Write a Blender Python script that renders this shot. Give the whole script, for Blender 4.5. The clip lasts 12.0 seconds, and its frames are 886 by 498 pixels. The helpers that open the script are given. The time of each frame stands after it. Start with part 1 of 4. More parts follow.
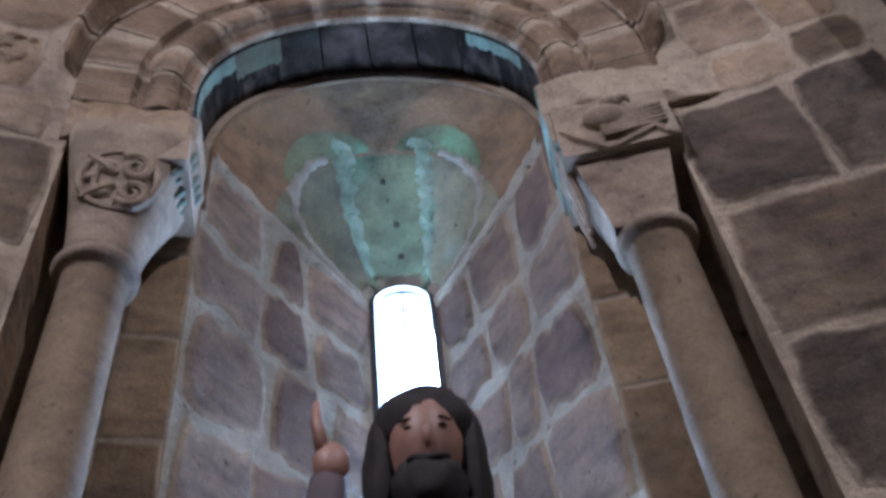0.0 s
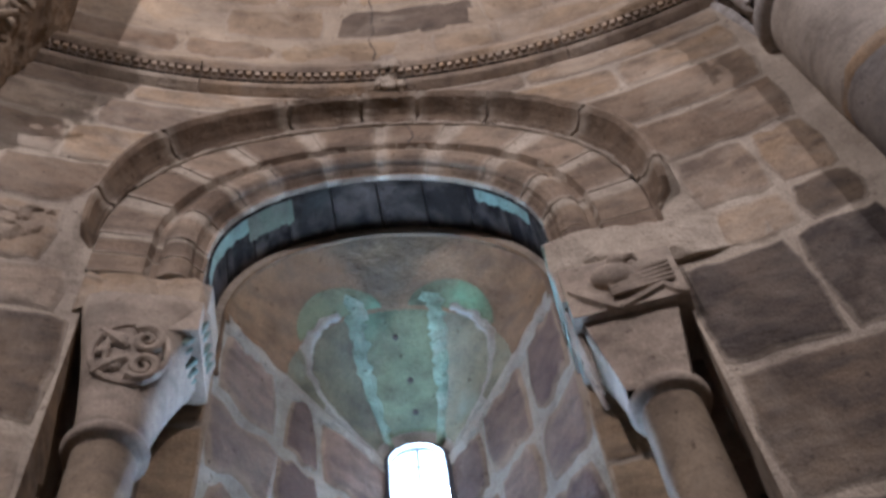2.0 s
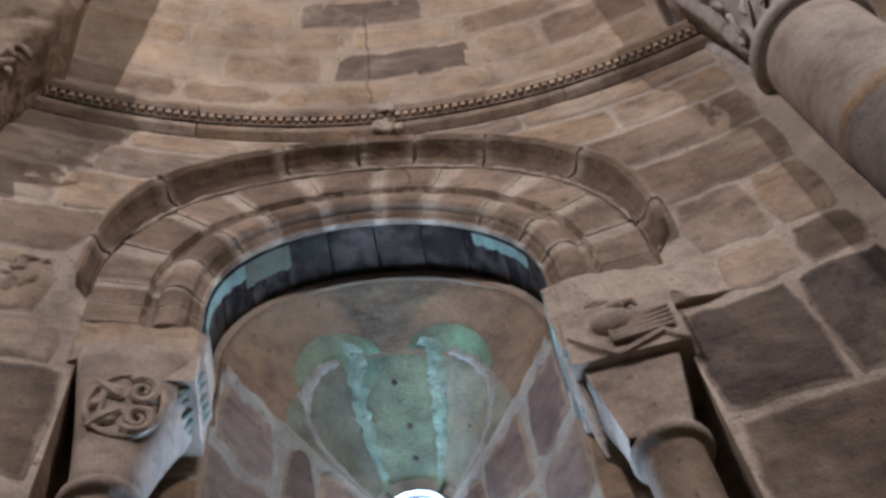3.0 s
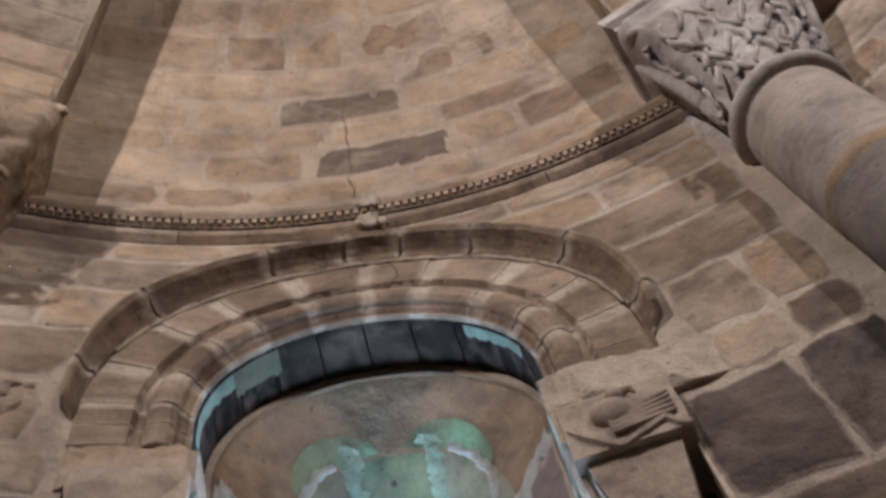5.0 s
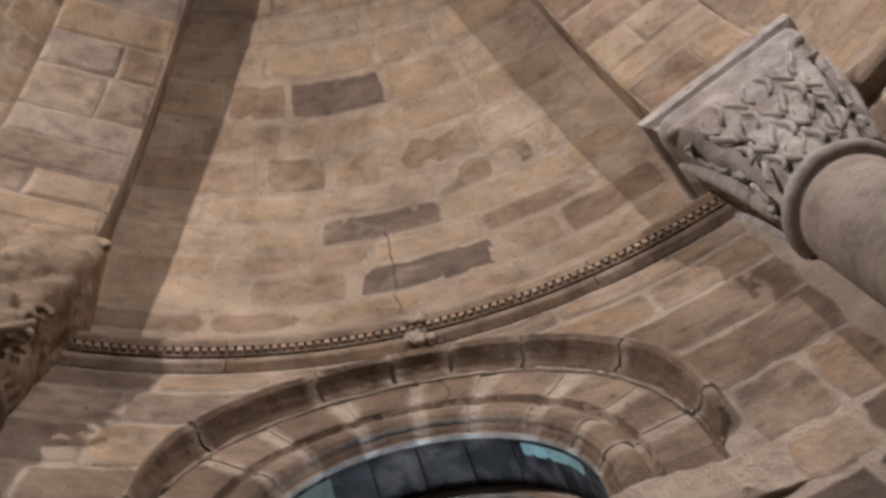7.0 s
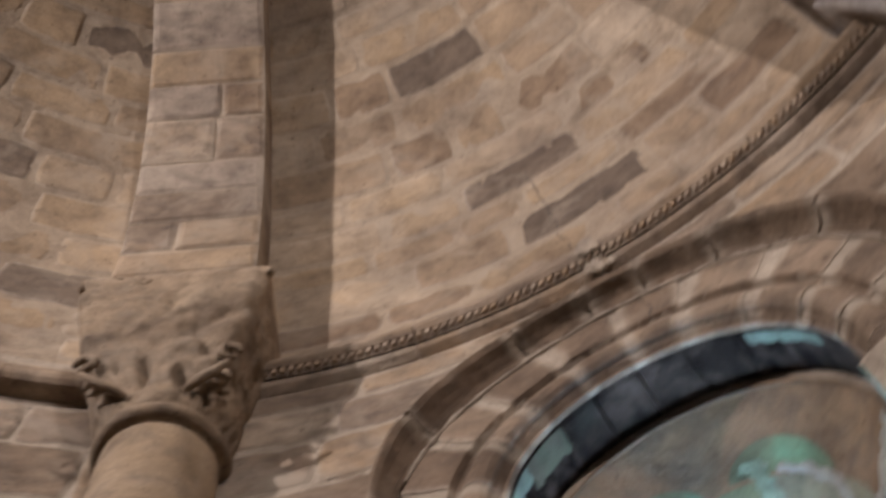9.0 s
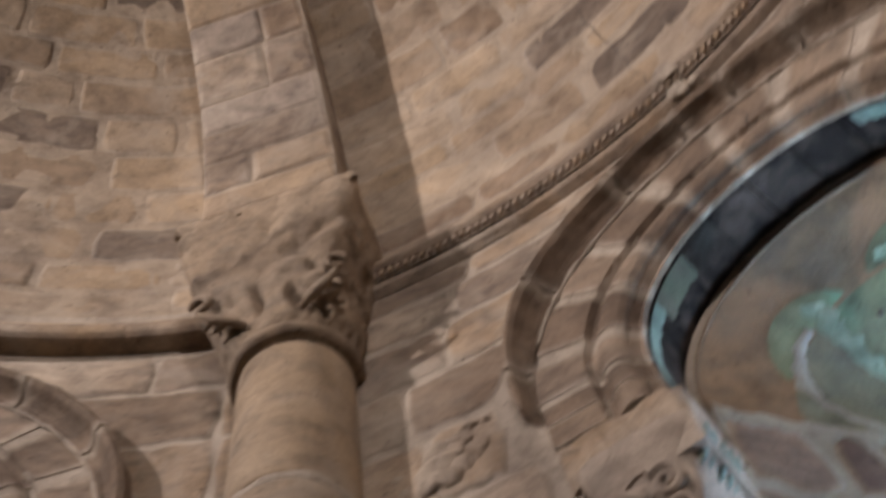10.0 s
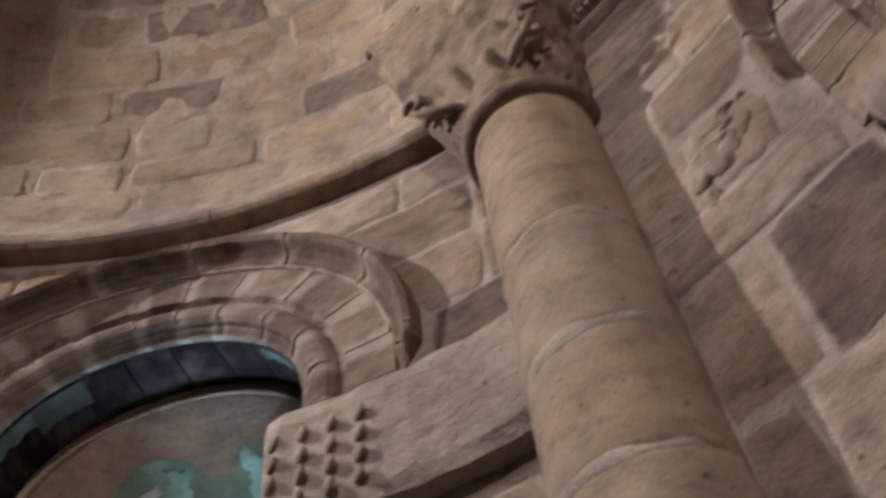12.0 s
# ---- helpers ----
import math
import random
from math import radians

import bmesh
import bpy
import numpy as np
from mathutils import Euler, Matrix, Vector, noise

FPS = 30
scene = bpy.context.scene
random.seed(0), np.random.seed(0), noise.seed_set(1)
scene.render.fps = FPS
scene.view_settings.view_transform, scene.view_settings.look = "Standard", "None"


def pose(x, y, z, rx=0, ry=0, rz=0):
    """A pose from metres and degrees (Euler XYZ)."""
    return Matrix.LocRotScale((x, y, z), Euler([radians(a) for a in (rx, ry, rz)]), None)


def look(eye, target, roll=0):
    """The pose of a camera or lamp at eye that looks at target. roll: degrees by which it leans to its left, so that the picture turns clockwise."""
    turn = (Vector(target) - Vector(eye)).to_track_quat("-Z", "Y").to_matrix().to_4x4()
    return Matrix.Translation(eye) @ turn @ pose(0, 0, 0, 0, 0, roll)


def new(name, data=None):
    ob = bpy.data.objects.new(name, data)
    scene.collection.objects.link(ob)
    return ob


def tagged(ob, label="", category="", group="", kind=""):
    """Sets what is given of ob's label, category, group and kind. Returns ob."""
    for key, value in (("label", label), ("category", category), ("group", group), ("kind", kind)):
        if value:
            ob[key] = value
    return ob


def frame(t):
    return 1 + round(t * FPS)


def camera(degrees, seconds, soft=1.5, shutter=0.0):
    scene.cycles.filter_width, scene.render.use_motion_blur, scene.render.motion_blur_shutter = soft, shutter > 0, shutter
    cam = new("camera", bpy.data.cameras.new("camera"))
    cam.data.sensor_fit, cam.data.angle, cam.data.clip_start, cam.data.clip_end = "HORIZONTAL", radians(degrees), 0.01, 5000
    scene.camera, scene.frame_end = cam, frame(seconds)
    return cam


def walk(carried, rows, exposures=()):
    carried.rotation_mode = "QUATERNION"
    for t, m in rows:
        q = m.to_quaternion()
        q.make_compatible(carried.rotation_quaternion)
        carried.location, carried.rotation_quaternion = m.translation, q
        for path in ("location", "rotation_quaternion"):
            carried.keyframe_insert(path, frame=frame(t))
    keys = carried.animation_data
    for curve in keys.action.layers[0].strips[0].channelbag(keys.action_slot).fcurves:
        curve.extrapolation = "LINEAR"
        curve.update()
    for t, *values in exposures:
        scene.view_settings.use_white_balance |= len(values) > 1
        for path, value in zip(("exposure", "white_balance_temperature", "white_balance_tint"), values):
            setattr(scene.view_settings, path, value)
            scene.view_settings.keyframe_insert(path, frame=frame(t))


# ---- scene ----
cam = camera(45.5, 12.0, soft=3.1, shutter=0.9)
PATH = [
    (0, (0.001, 1.854, 1.629), (0.133, 3.110, 3.180), -7.80),
    (0.5, (0.019, 1.819, 1.640), (0.145, 3.032, 3.225), -7.75),
    (1, (0.036, 1.788, 1.655), (0.153, 2.953, 3.277), -8.16),
    (1.5, (0.042, 1.771, 1.668), (0.151, 2.886, 3.324), -8.54),
    (2, (0.038, 1.770, 1.681), (0.145, 2.832, 3.372), -9.06),
    (2.5, (0.038, 1.767, 1.695), (0.147, 2.794, 3.407), -9.43),
    (3, (0.046, 1.755, 1.714), (0.159, 2.760, 3.440), -10.18),
    (5, (0.078, 1.734, 1.787), (0.216, 2.612, 3.579), -16.22),
    (5.5, (0.089, 1.731, 1.810), (0.218, 2.567, 3.623), -17.71),
    (6, (0.086, 1.732, 1.829), (0.208, 2.519, 3.663), -18.45),
    (6.5, (0.091, 1.729, 1.861), (0.198, 2.461, 3.719), -17.80),
    (8.5, (0.006, 1.799, 1.950), (-0.064, 2.414, 3.852), -17.46),
    (9, (-0.047, 1.828, 1.997), (-0.216, 2.483, 3.879), -15.29),
    (9.5, (-0.105, 1.852, 2.018), (-0.379, 2.546, 3.874), -15.89),
    (10, (-0.149, 1.892, 2.038), (-0.547, 2.603, 3.864), -15.14),
    (10.5, (-0.206, 1.948, 2.029), (-0.757, 2.646, 3.821), -13.31),
    (11, (-0.245, 1.988, 2.061), (-0.944, 2.645, 3.816), -10.97),
    (11.5, (-0.304, 2.044, 2.091), (-1.123, 2.625, 3.821), -9.37),
    (12, (-0.367, 2.093, 2.109), (-1.268, 2.596, 3.822), -7.52),
]

walk(cam, [(t, look(eye, target, roll)) for t, eye, target, roll in PATH],
     exposures=[(0.0, 0.0, 5650, 12), (2.5, 0.1, 5950, 11), (5.5, 0.22, 6300, 10), (9.5, 0.12, 6450, 10), (12.0, 0.2, 6050, 10)])

# ---- plan, in metres: the apse's axis is the origin, the middle bay faces +y ----
R = 3.5                  # inner face of the apse wall
ZC = 5.72               # billet row of the cornice
COL_AZ = (-25.65, 27.6)   # the two engaged columns
BAYS = (-49.4, 0.2, 52.6)
ZI, ZS = 4.29, 4.48      # top of the window imposts, centre of the window arches
RS, RV, RH = 0.52, 0.85, 0.955   # soffit, back of the voussoirs, back of the hood
NOOK_W = 0.82            # half width of the stepped recess below the imposts
NOOK = 0.245             # depth of the outer order
ZD, RD = 5.93, 3.52      # springing and radius of the half dome

# ---- light ----
world = bpy.data.worlds.new("sky")
scene.world = world
world.use_nodes = True
wn = world.node_tree.nodes
sky = wn.new("ShaderNodeTexSky")
sky.sky_type, sky.sun_disc, sky.sun_elevation, sky.sun_rotation = "NISHITA", False, radians(35), radians(200)
wn["Background"].inputs["Strength"].default_value = 0.15
world.node_tree.links.new(sky.outputs[0], wn["Background"].inputs[0])
sun_data = bpy.data.lights.new("sun", "SUN")
sun_data.energy, sun_data.angle, sun_data.color = 2.5, radians(0.5), (1.0, 0.95, 0.88)
sun = new("sun", sun_data)
sun.matrix_world = look((0, -10, 12), (0, 0, 0))


def flood(eye, target, power, cone):
    """A floodlight on the choir's side wall, turned up to the half dome."""
    data = bpy.data.lights.new("floodlight", "SPOT")
    data.spot_size, data.spot_blend, data.shadow_soft_size = radians(cone), 1.0, 0.06
    data.energy, data.color = power, WARM
    ob = new("floodlight_lamp", data)
    ob.matrix_world = look(eye, target)


def daylight(azc, power):
    """Sky light in the opening of a slit."""
    data = bpy.data.lights.new("slit_daylight", "AREA")
    data.shape, data.size, data.size_y, data.energy, data.color = "RECTANGLE", 0.2, 1.5, power, (0.48, 0.69, 1.0)
    ob = new("slit_daylight", data)
    a = radians(azc)
    e = Vector(((R + 0.98) * math.sin(a), (R + 0.98) * math.cos(a), 3.7))
    ob.matrix_world = look(e, (0, 0, 3.9))


WARM = (1.0, 0.915, 0.915)
flood((-3.1, -1.7, 7.3), (0.9, 3.2, 4.9), 1230, 114)
flood((3.1, -1.7, 7.3), (0.9, 3.2, 4.9), 850, 104)
daylight(1.4, 80)
daylight(-48.5, 72)


# ---- materials ----
def mat(name):
    m = bpy.data.materials.new(name)
    m.use_nodes = True
    return m, m.node_tree.nodes, m.node_tree.links, m.node_tree.nodes["Principled BSDF"]


def ramp_node(nodes, stops):
    r = nodes.new("ShaderNodeValToRGB")
    els = r.color_ramp.elements
    while len(els) < len(stops):
        els.new(0.5)
    for e, (p, c) in zip(els, stops):
        e.position, e.color = p, (*c, 1)
    return r


MORTAR_TONE = (0.36, 0.295, 0.228)


def stone_material(name, tones, rough=0.88, bump=0.5, stain=(0.10, 0.075, 0.06), stain_at=0.54, vary=1.0, veil=None, lime_film=0.6, spec=0.25):
    """Cut sandstone: a tone for each block, cloudy patches, grain and worn relief."""
    m, n, l, b = mat(name)
    info, tex = n.new("ShaderNodeObjectInfo"), n.new("ShaderNodeTexCoord")
    shift = n.new("ShaderNodeVectorMath")
    shift.operation = "MULTIPLY_ADD"
    l.new(info.outputs["Random"], shift.inputs[0])
    shift.inputs[1].default_value = (37, 19, 53)
    l.new(tex.outputs["Object"], shift.inputs[2])
    bed = n.new("ShaderNodeVectorMath")
    bed.operation = "MULTIPLY"
    bed.inputs[1].default_value = (1.0, 1.0, 2.0)
    l.new(shift.outputs[0], bed.inputs[0])
    big, mid, fine = (n.new("ShaderNodeTexNoise") for _ in range(3))
    for t, s, d in ((big, 3.2, 5), (mid, 9, 7), (fine, 110, 4)):
        t.inputs["Scale"].default_value, t.inputs["Detail"].default_value = s, d
        l.new(shift.outputs[0] if t is not mid else bed.outputs[0], t.inputs["Vector"])
    tone = ramp_node(n, [(i / (len(tones) - 1), c) for i, c in enumerate(tones)])
    mixv = n.new("ShaderNodeMath")
    mixv.operation = "MULTIPLY_ADD"
    mixv.inputs[1].default_value = 0.95
    l.new(big.outputs[0], mixv.inputs[0])
    half = n.new("ShaderNodeMath")
    half.operation = "MULTIPLY_ADD"
    half.inputs[1].default_value, half.inputs[2].default_value = vary * 0.8, 0.03 - vary * 0.40
    l.new(info.outputs["Random"], half.inputs[0])
    l.new(half.outputs[0], mixv.inputs[2])
    l.new(mixv.outputs[0], tone.inputs[0])
    patch = ramp_node(n, [(stain_at - 0.10, (0, 0, 0)), (stain_at + 0.22, (1, 1, 1))])
    l.new(mid.outputs[0], patch.inputs[0])
    amount = n.new("ShaderNodeMath")
    amount.operation = "MULTIPLY"
    amount.inputs[1].default_value = 0.72
    l.new(patch.outputs[0], amount.inputs[0])
    dark = n.new("ShaderNodeMix")
    dark.data_type = "RGBA"
    dark.inputs["B"].default_value = (*stain, 1)
    l.new(amount.outputs[0], dark.inputs["Factor"])
    l.new(tone.outputs[0], dark.inputs["A"])
    grain = n.new("ShaderNodeMix")
    grain.data_type, grain.blend_type = "RGBA", "OVERLAY"
    grain.inputs["Factor"].default_value = 0.35
    l.new(dark.outputs["Result"], grain.inputs["A"])
    l.new(fine.outputs[0], grain.inputs["B"])
    out = grain.outputs["Result"]
    rim = n.new("ShaderNodeAttribute")
    rim.attribute_name = "rim"
    rag = n.new("ShaderNodeTexNoise")
    rag.inputs["Scale"].default_value, rag.inputs["Detail"].default_value, rag.inputs["Roughness"].default_value = 22, 7, 0.65
    l.new(shift.outputs[0], rag.inputs["Vector"])
    sway = n.new("ShaderNodeMath")
    sway.operation = "MULTIPLY_ADD"
    sway.inputs[1].default_value = 1.3
    l.new(big.outputs[0], sway.inputs[0])
    l.new(rag.outputs[0], sway.inputs[2])
    reach = n.new("ShaderNodeMath")
    reach.operation = "ADD"
    l.new(rim.outputs["Fac"], reach.inputs[0])
    l.new(sway.outputs[0], reach.inputs[1])
    half_reach = n.new("ShaderNodeMath")
    half_reach.operation = "MULTIPLY"
    half_reach.inputs[1].default_value = 0.5
    l.new(reach.outputs[0], half_reach.inputs[0])
    smear = ramp_node(n, [(0.74, (0, 0, 0)), (0.94, (0.45, 0.45, 0.45)), (1.12, (0.8, 0.8, 0.8))])
    l.new(half_reach.outputs[0], smear.inputs[0])
    lime = n.new("ShaderNodeMix")
    lime.data_type = "RGBA"
    lime.inputs["B"].default_value = (*MORTAR_TONE, 1)
    near = n.new("ShaderNodeMath")
    near.operation, near.use_clamp = "MULTIPLY", True
    near.inputs[1].default_value = 5.0
    l.new(rim.outputs["Fac"], near.inputs[0])
    only = n.new("ShaderNodeMath")
    only.operation = "MULTIPLY"
    l.new(near.outputs[0], only.inputs[0])
    l.new(smear.outputs[0], only.inputs[1])
    l.new(only.outputs[0], lime.inputs["Factor"])
    l.new(out, lime.inputs["A"])
    out = lime.outputs["Result"]
    if veil:
        cover = n.new("ShaderNodeMix")
        cover.data_type = "RGBA"
        cover.inputs["B"].default_value = (*veil[0], 1)
        edge = ramp_node(n, [(veil[1] - 0.05, (0, 0, 0)), (veil[1] + 0.06, (1, 1, 1))])
        l.new(big.outputs[0], edge.inputs[0])
        l.new(edge.outputs[0], cover.inputs["Factor"])
        l.new(out, cover.inputs["A"])
        out = cover.outputs["Result"]
    # broad discolouring that runs over many stones
    wash = n.new("ShaderNodeTexNoise")
    wash.inputs["Scale"].default_value, wash.inputs["Detail"].default_value, wash.inputs["Roughness"].default_value = 1.4, 6, 0.62
    l.new(tex.outputs["Object"], wash.inputs["Vector"])
    span = ramp_node(n, [(0.30, (0.62, 0.60, 0.61)), (0.50, (0.95, 0.94, 0.93)), (0.70, (1.18, 1.17, 1.16))])
    l.new(wash.outputs[0], span.inputs[0])
    spread = n.new("ShaderNodeMix")
    spread.data_type, spread.blend_type = "RGBA", "MULTIPLY"
    spread.inputs["Factor"].default_value = 1.0
    l.new(out, spread.inputs["A"])
    l.new(span.outputs[0], spread.inputs["B"])
    # mottling and thin lime films at hand's breadth, over stones and joints alike
    mottle = n.new("ShaderNodeTexNoise")
    mottle.inputs["Scale"].default_value, mottle.inputs["Detail"].default_value, mottle.inputs["Roughness"].default_value = 5.5, 9, 0.70
    l.new(tex.outputs["Object"], mottle.inputs["Vector"])
    blotch = ramp_node(n, [(0.30, (0.60, 0.58, 0.57)), (0.50, (1.0, 1.0, 1.0)), (0.72, (1.30, 1.30, 1.30))])
    l.new(mottle.outputs[0], blotch.inputs[0])
    worn = n.new("ShaderNodeMix")
    worn.data_type, worn.blend_type = "RGBA", "MULTIPLY"
    worn.inputs["Factor"].default_value = 1.0
    l.new(spread.outputs["Result"], worn.inputs["A"])
    l.new(blotch.outputs[0], worn.inputs["B"])
    film = n.new("ShaderNodeTexNoise")
    film.inputs["Scale"].default_value, film.inputs["Detail"].default_value, film.inputs["Roughness"].default_value = 2.6, 10, 0.68
    film.inputs["Distortion"].default_value = 0.6
    l.new(bed.outputs[0] if vary == 0 else tex.outputs["Object"], film.inputs["Vector"])
    thin = ramp_node(n, [(0.50, (0, 0, 0)), (0.72, (lime_film, lime_film, lime_film))])
    l.new(film.outputs[0], thin.inputs[0])
    filmed = n.new("ShaderNodeMix")
    filmed.data_type = "RGBA"
    filmed.inputs["B"].default_value = (*MORTAR_TONE, 1)
    l.new(thin.outputs[0], filmed.inputs["Factor"])
    l.new(worn.outputs["Result"], filmed.inputs["A"])
    # pits and flakes
    pit = n.new("ShaderNodeTexNoise")
    pit.inputs["Scale"].default_value, pit.inputs["Detail"].default_value = 38, 3
    l.new(shift.outputs[0], pit.inputs["Vector"])
    pits = ramp_node(n, [(0.66, (1, 1, 1)), (0.74, (0.45, 0.42, 0.40))])
    l.new(pit.outputs[0], pits.inputs[0])
    holes = n.new("ShaderNodeMix")
    holes.data_type, holes.blend_type = "RGBA", "MULTIPLY"
    holes.inputs["Factor"].default_value = 1.0
    l.new(filmed.outputs["Result"], holes.inputs["A"])
    l.new(pits.outputs[0], holes.inputs["B"])
    l.new(holes.outputs["Result"], b.inputs["Base Color"])
    b.inputs["Roughness"].default_value = rough
    b.inputs["Specular IOR Level"].default_value = spec
    rel = n.new("ShaderNodeMath")
    rel.operation = "MULTIPLY_ADD"
    rel.inputs[1].default_value = 0.35
    l.new(fine.outputs[0], rel.inputs[0])
    both = n.new("ShaderNodeMath")
    both.operation = "ADD"
    l.new(mid.outputs[0], both.inputs[0])
    l.new(mottle.outputs[0], both.inputs[1])
    l.new(both.outputs[0], rel.inputs[2])
    bp = n.new("ShaderNodeBump")
    bp.inputs["Strength"].default_value, bp.inputs["Distance"].default_value = bump, 0.020
    l.new(rel.outputs[0], bp.inputs["Height"])
    l.new(bp.outputs[0], b.inputs["Normal"])
    return m


TAN = [(0.19, 0.138, 0.097), (0.245, 0.182, 0.131), (0.285, 0.195, 0.118), (0.315, 0.238, 0.17), (0.35, 0.28, 0.21)]
STONE = stone_material("sandstone", TAN, bump=0.7, lime_film=0.75)
DOME = stone_material("dome_sandstone", [(0.245, 0.175, 0.115), (0.285, 0.205, 0.135), (0.32, 0.228, 0.142), (0.33, 0.25, 0.175), (0.345, 0.275, 0.205)], stain=(0.19, 0.14, 0.10), stain_at=0.60, vary=0.9)
DOME_MORTAR = stone_material("dome_mortar", [(0.26, 0.19, 0.13), (0.325, 0.25, 0.178), (0.36, 0.29, 0.215)], bump=0.9, stain_at=0.66, vary=0.0, stain=(0.18, 0.135, 0.10))
DOME_DARK = stone_material("dark_dome_sandstone", [(0.125, 0.092, 0.067), (0.17, 0.125, 0.09), (0.235, 0.174, 0.126)], stain=(0.08, 0.06, 0.047))
DOME_BROWN = stone_material("brown_dome_sandstone", [(0.18, 0.122, 0.08), (0.215, 0.148, 0.095), (0.25, 0.175, 0.115)], stain=(0.13, 0.09, 0.065))
BROWN = stone_material("brown_sandstone", [(0.125, 0.084, 0.056), (0.165, 0.112, 0.074), (0.20, 0.142, 0.096)], stain=(0.09, 0.065, 0.045), bump=0.7, lime_film=0.35)
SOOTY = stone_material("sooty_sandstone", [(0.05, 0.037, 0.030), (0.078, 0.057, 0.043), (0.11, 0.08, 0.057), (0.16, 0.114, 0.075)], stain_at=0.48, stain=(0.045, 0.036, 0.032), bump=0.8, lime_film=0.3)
MORTAR = stone_material("lime_mortar", [(0.27, 0.215, 0.16), (0.35, 0.285, 0.22), (0.40, 0.335, 0.265)], bump=1.0, stain_at=0.68, vary=0.0, stain=(0.20, 0.155, 0.12))
ARCH = stone_material("arch_sandstone", [(0.14, 0.096, 0.065), (0.18, 0.126, 0.086), (0.22, 0.158, 0.108), (0.26, 0.19, 0.135)], bump=0.7, stain=(0.085, 0.062, 0.046), lime_film=0.3)
SHAFT = stone_material("shaft_stone", [(0.15, 0.12, 0.10), (0.28, 0.20, 0.125), (0.31, 0.23, 0.155), (0.34, 0.27, 0.20)], bump=0.3, stain_at=0.62, vary=0.8)
CARVED = stone_material("carved_stone", [(0.22, 0.17, 0.13), (0.30, 0.235, 0.18), (0.35, 0.285, 0.225)], bump=0.4, vary=0.4)
CARVED_GOLD = stone_material("carved_golden_stone", [(0.19, 0.135, 0.088), (0.27, 0.195, 0.128), (0.31, 0.24, 0.17)], bump=0.8, vary=0.3, stain=(0.10, 0.075, 0.055), lime_film=0.4)
CARVED_GREY = stone_material("carved_grey_stone", [(0.24, 0.22, 0.205), (0.33, 0.30, 0.275), (0.40, 0.37, 0.34)], bump=0.4, vary=0.3)
MAUVE = stone_material("mauve_stone", [(0.15, 0.11, 0.10), (0.20, 0.15, 0.13), (0.24, 0.184, 0.152), (0.28, 0.222, 0.185)], stain=(0.085, 0.07, 0.075), bump=0.9, lime_film=0.25)
LIME = stone_material("lime_joint", [(0.30, 0.295, 0.26), (0.40, 0.395, 0.355), (0.48, 0.47, 0.43)], bump=1.0, stain_at=0.66, vary=0.0, stain=(0.22, 0.20, 0.20))
GREEN = stone_material("green_washed_stone", [(0.11, 0.135, 0.085), (0.18, 0.215, 0.13), (0.25, 0.28, 0.18)], stain=(0.08, 0.09, 0.06), veil=((0.20, 0.36, 0.23), 0.56), lime_film=0.25)
PALE_GREEN = stone_material("pale_green_stone", [(0.18, 0.185, 0.13), (0.26, 0.265, 0.19), (0.33, 0.325, 0.24)], stain=(0.12, 0.13, 0.11), veil=((0.28, 0.36, 0.30), 0.62), lime_film=0.25)
GREEN_LIME = stone_material("green_lime", [(0.20, 0.31, 0.22), (0.29, 0.40, 0.30), (0.38, 0.48, 0.38)], bump=1.4, stain_at=0.60, stain=(0.10, 0.14, 0.10), vary=0.0)
TEAL = stone_material("teal_paint", [(0.10, 0.145, 0.115), (0.15, 0.205, 0.165), (0.20, 0.26, 0.215)], stain=(0.07, 0.07, 0.06), stain_at=0.5, lime_film=0.2)
# near-black tones paint in the shade under the arch
SOFFIT = stone_material("shade_dark_stone", [(0.009, 0.007, 0.007), (0.013, 0.010, 0.009), (0.022, 0.017, 0.014)], veil=((0.03, 0.031, 0.026), 0.68), lime_film=0.015, spec=0.06)
SOFFIT_GREEN = stone_material("dim_green_stone", [(0.05, 0.055, 0.04), (0.08, 0.09, 0.06), (0.11, 0.12, 0.08)], lime_film=0.1)
OCHRE = stone_material("ochre_stone", [(0.15, 0.105, 0.072), (0.235, 0.155, 0.092), (0.28, 0.19, 0.115)], stain=(0.10, 0.078, 0.06), lime_film=0.3)
JAMB = stone_material("jamb_stone", [(0.17, 0.118, 0.076), (0.28, 0.19, 0.115), (0.33, 0.24, 0.155)], stain=(0.10, 0.075, 0.055), lime_film=0.3)
NOOK_SHAFT = stone_material("brown_shaft_stone", [(0.13, 0.096, 0.066), (0.18, 0.132, 0.088), (0.23, 0.172, 0.118)], bump=0.3, stain_at=0.62, vary=0.6, lime_film=0.25)
SHAFT_GREY = stone_material("grey_shaft_stone", [(0.22, 0.185, 0.15), (0.29, 0.245, 0.20), (0.34, 0.295, 0.245)], bump=0.4, stain_at=0.62, vary=0.6)
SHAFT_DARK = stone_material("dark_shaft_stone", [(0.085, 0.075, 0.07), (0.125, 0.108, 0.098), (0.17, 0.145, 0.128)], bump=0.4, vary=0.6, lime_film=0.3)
FLOOR = stone_material("floor_stone", [(0.20, 0.18, 0.15), (0.28, 0.25, 0.21), (0.33, 0.30, 0.26)], rough=0.6)


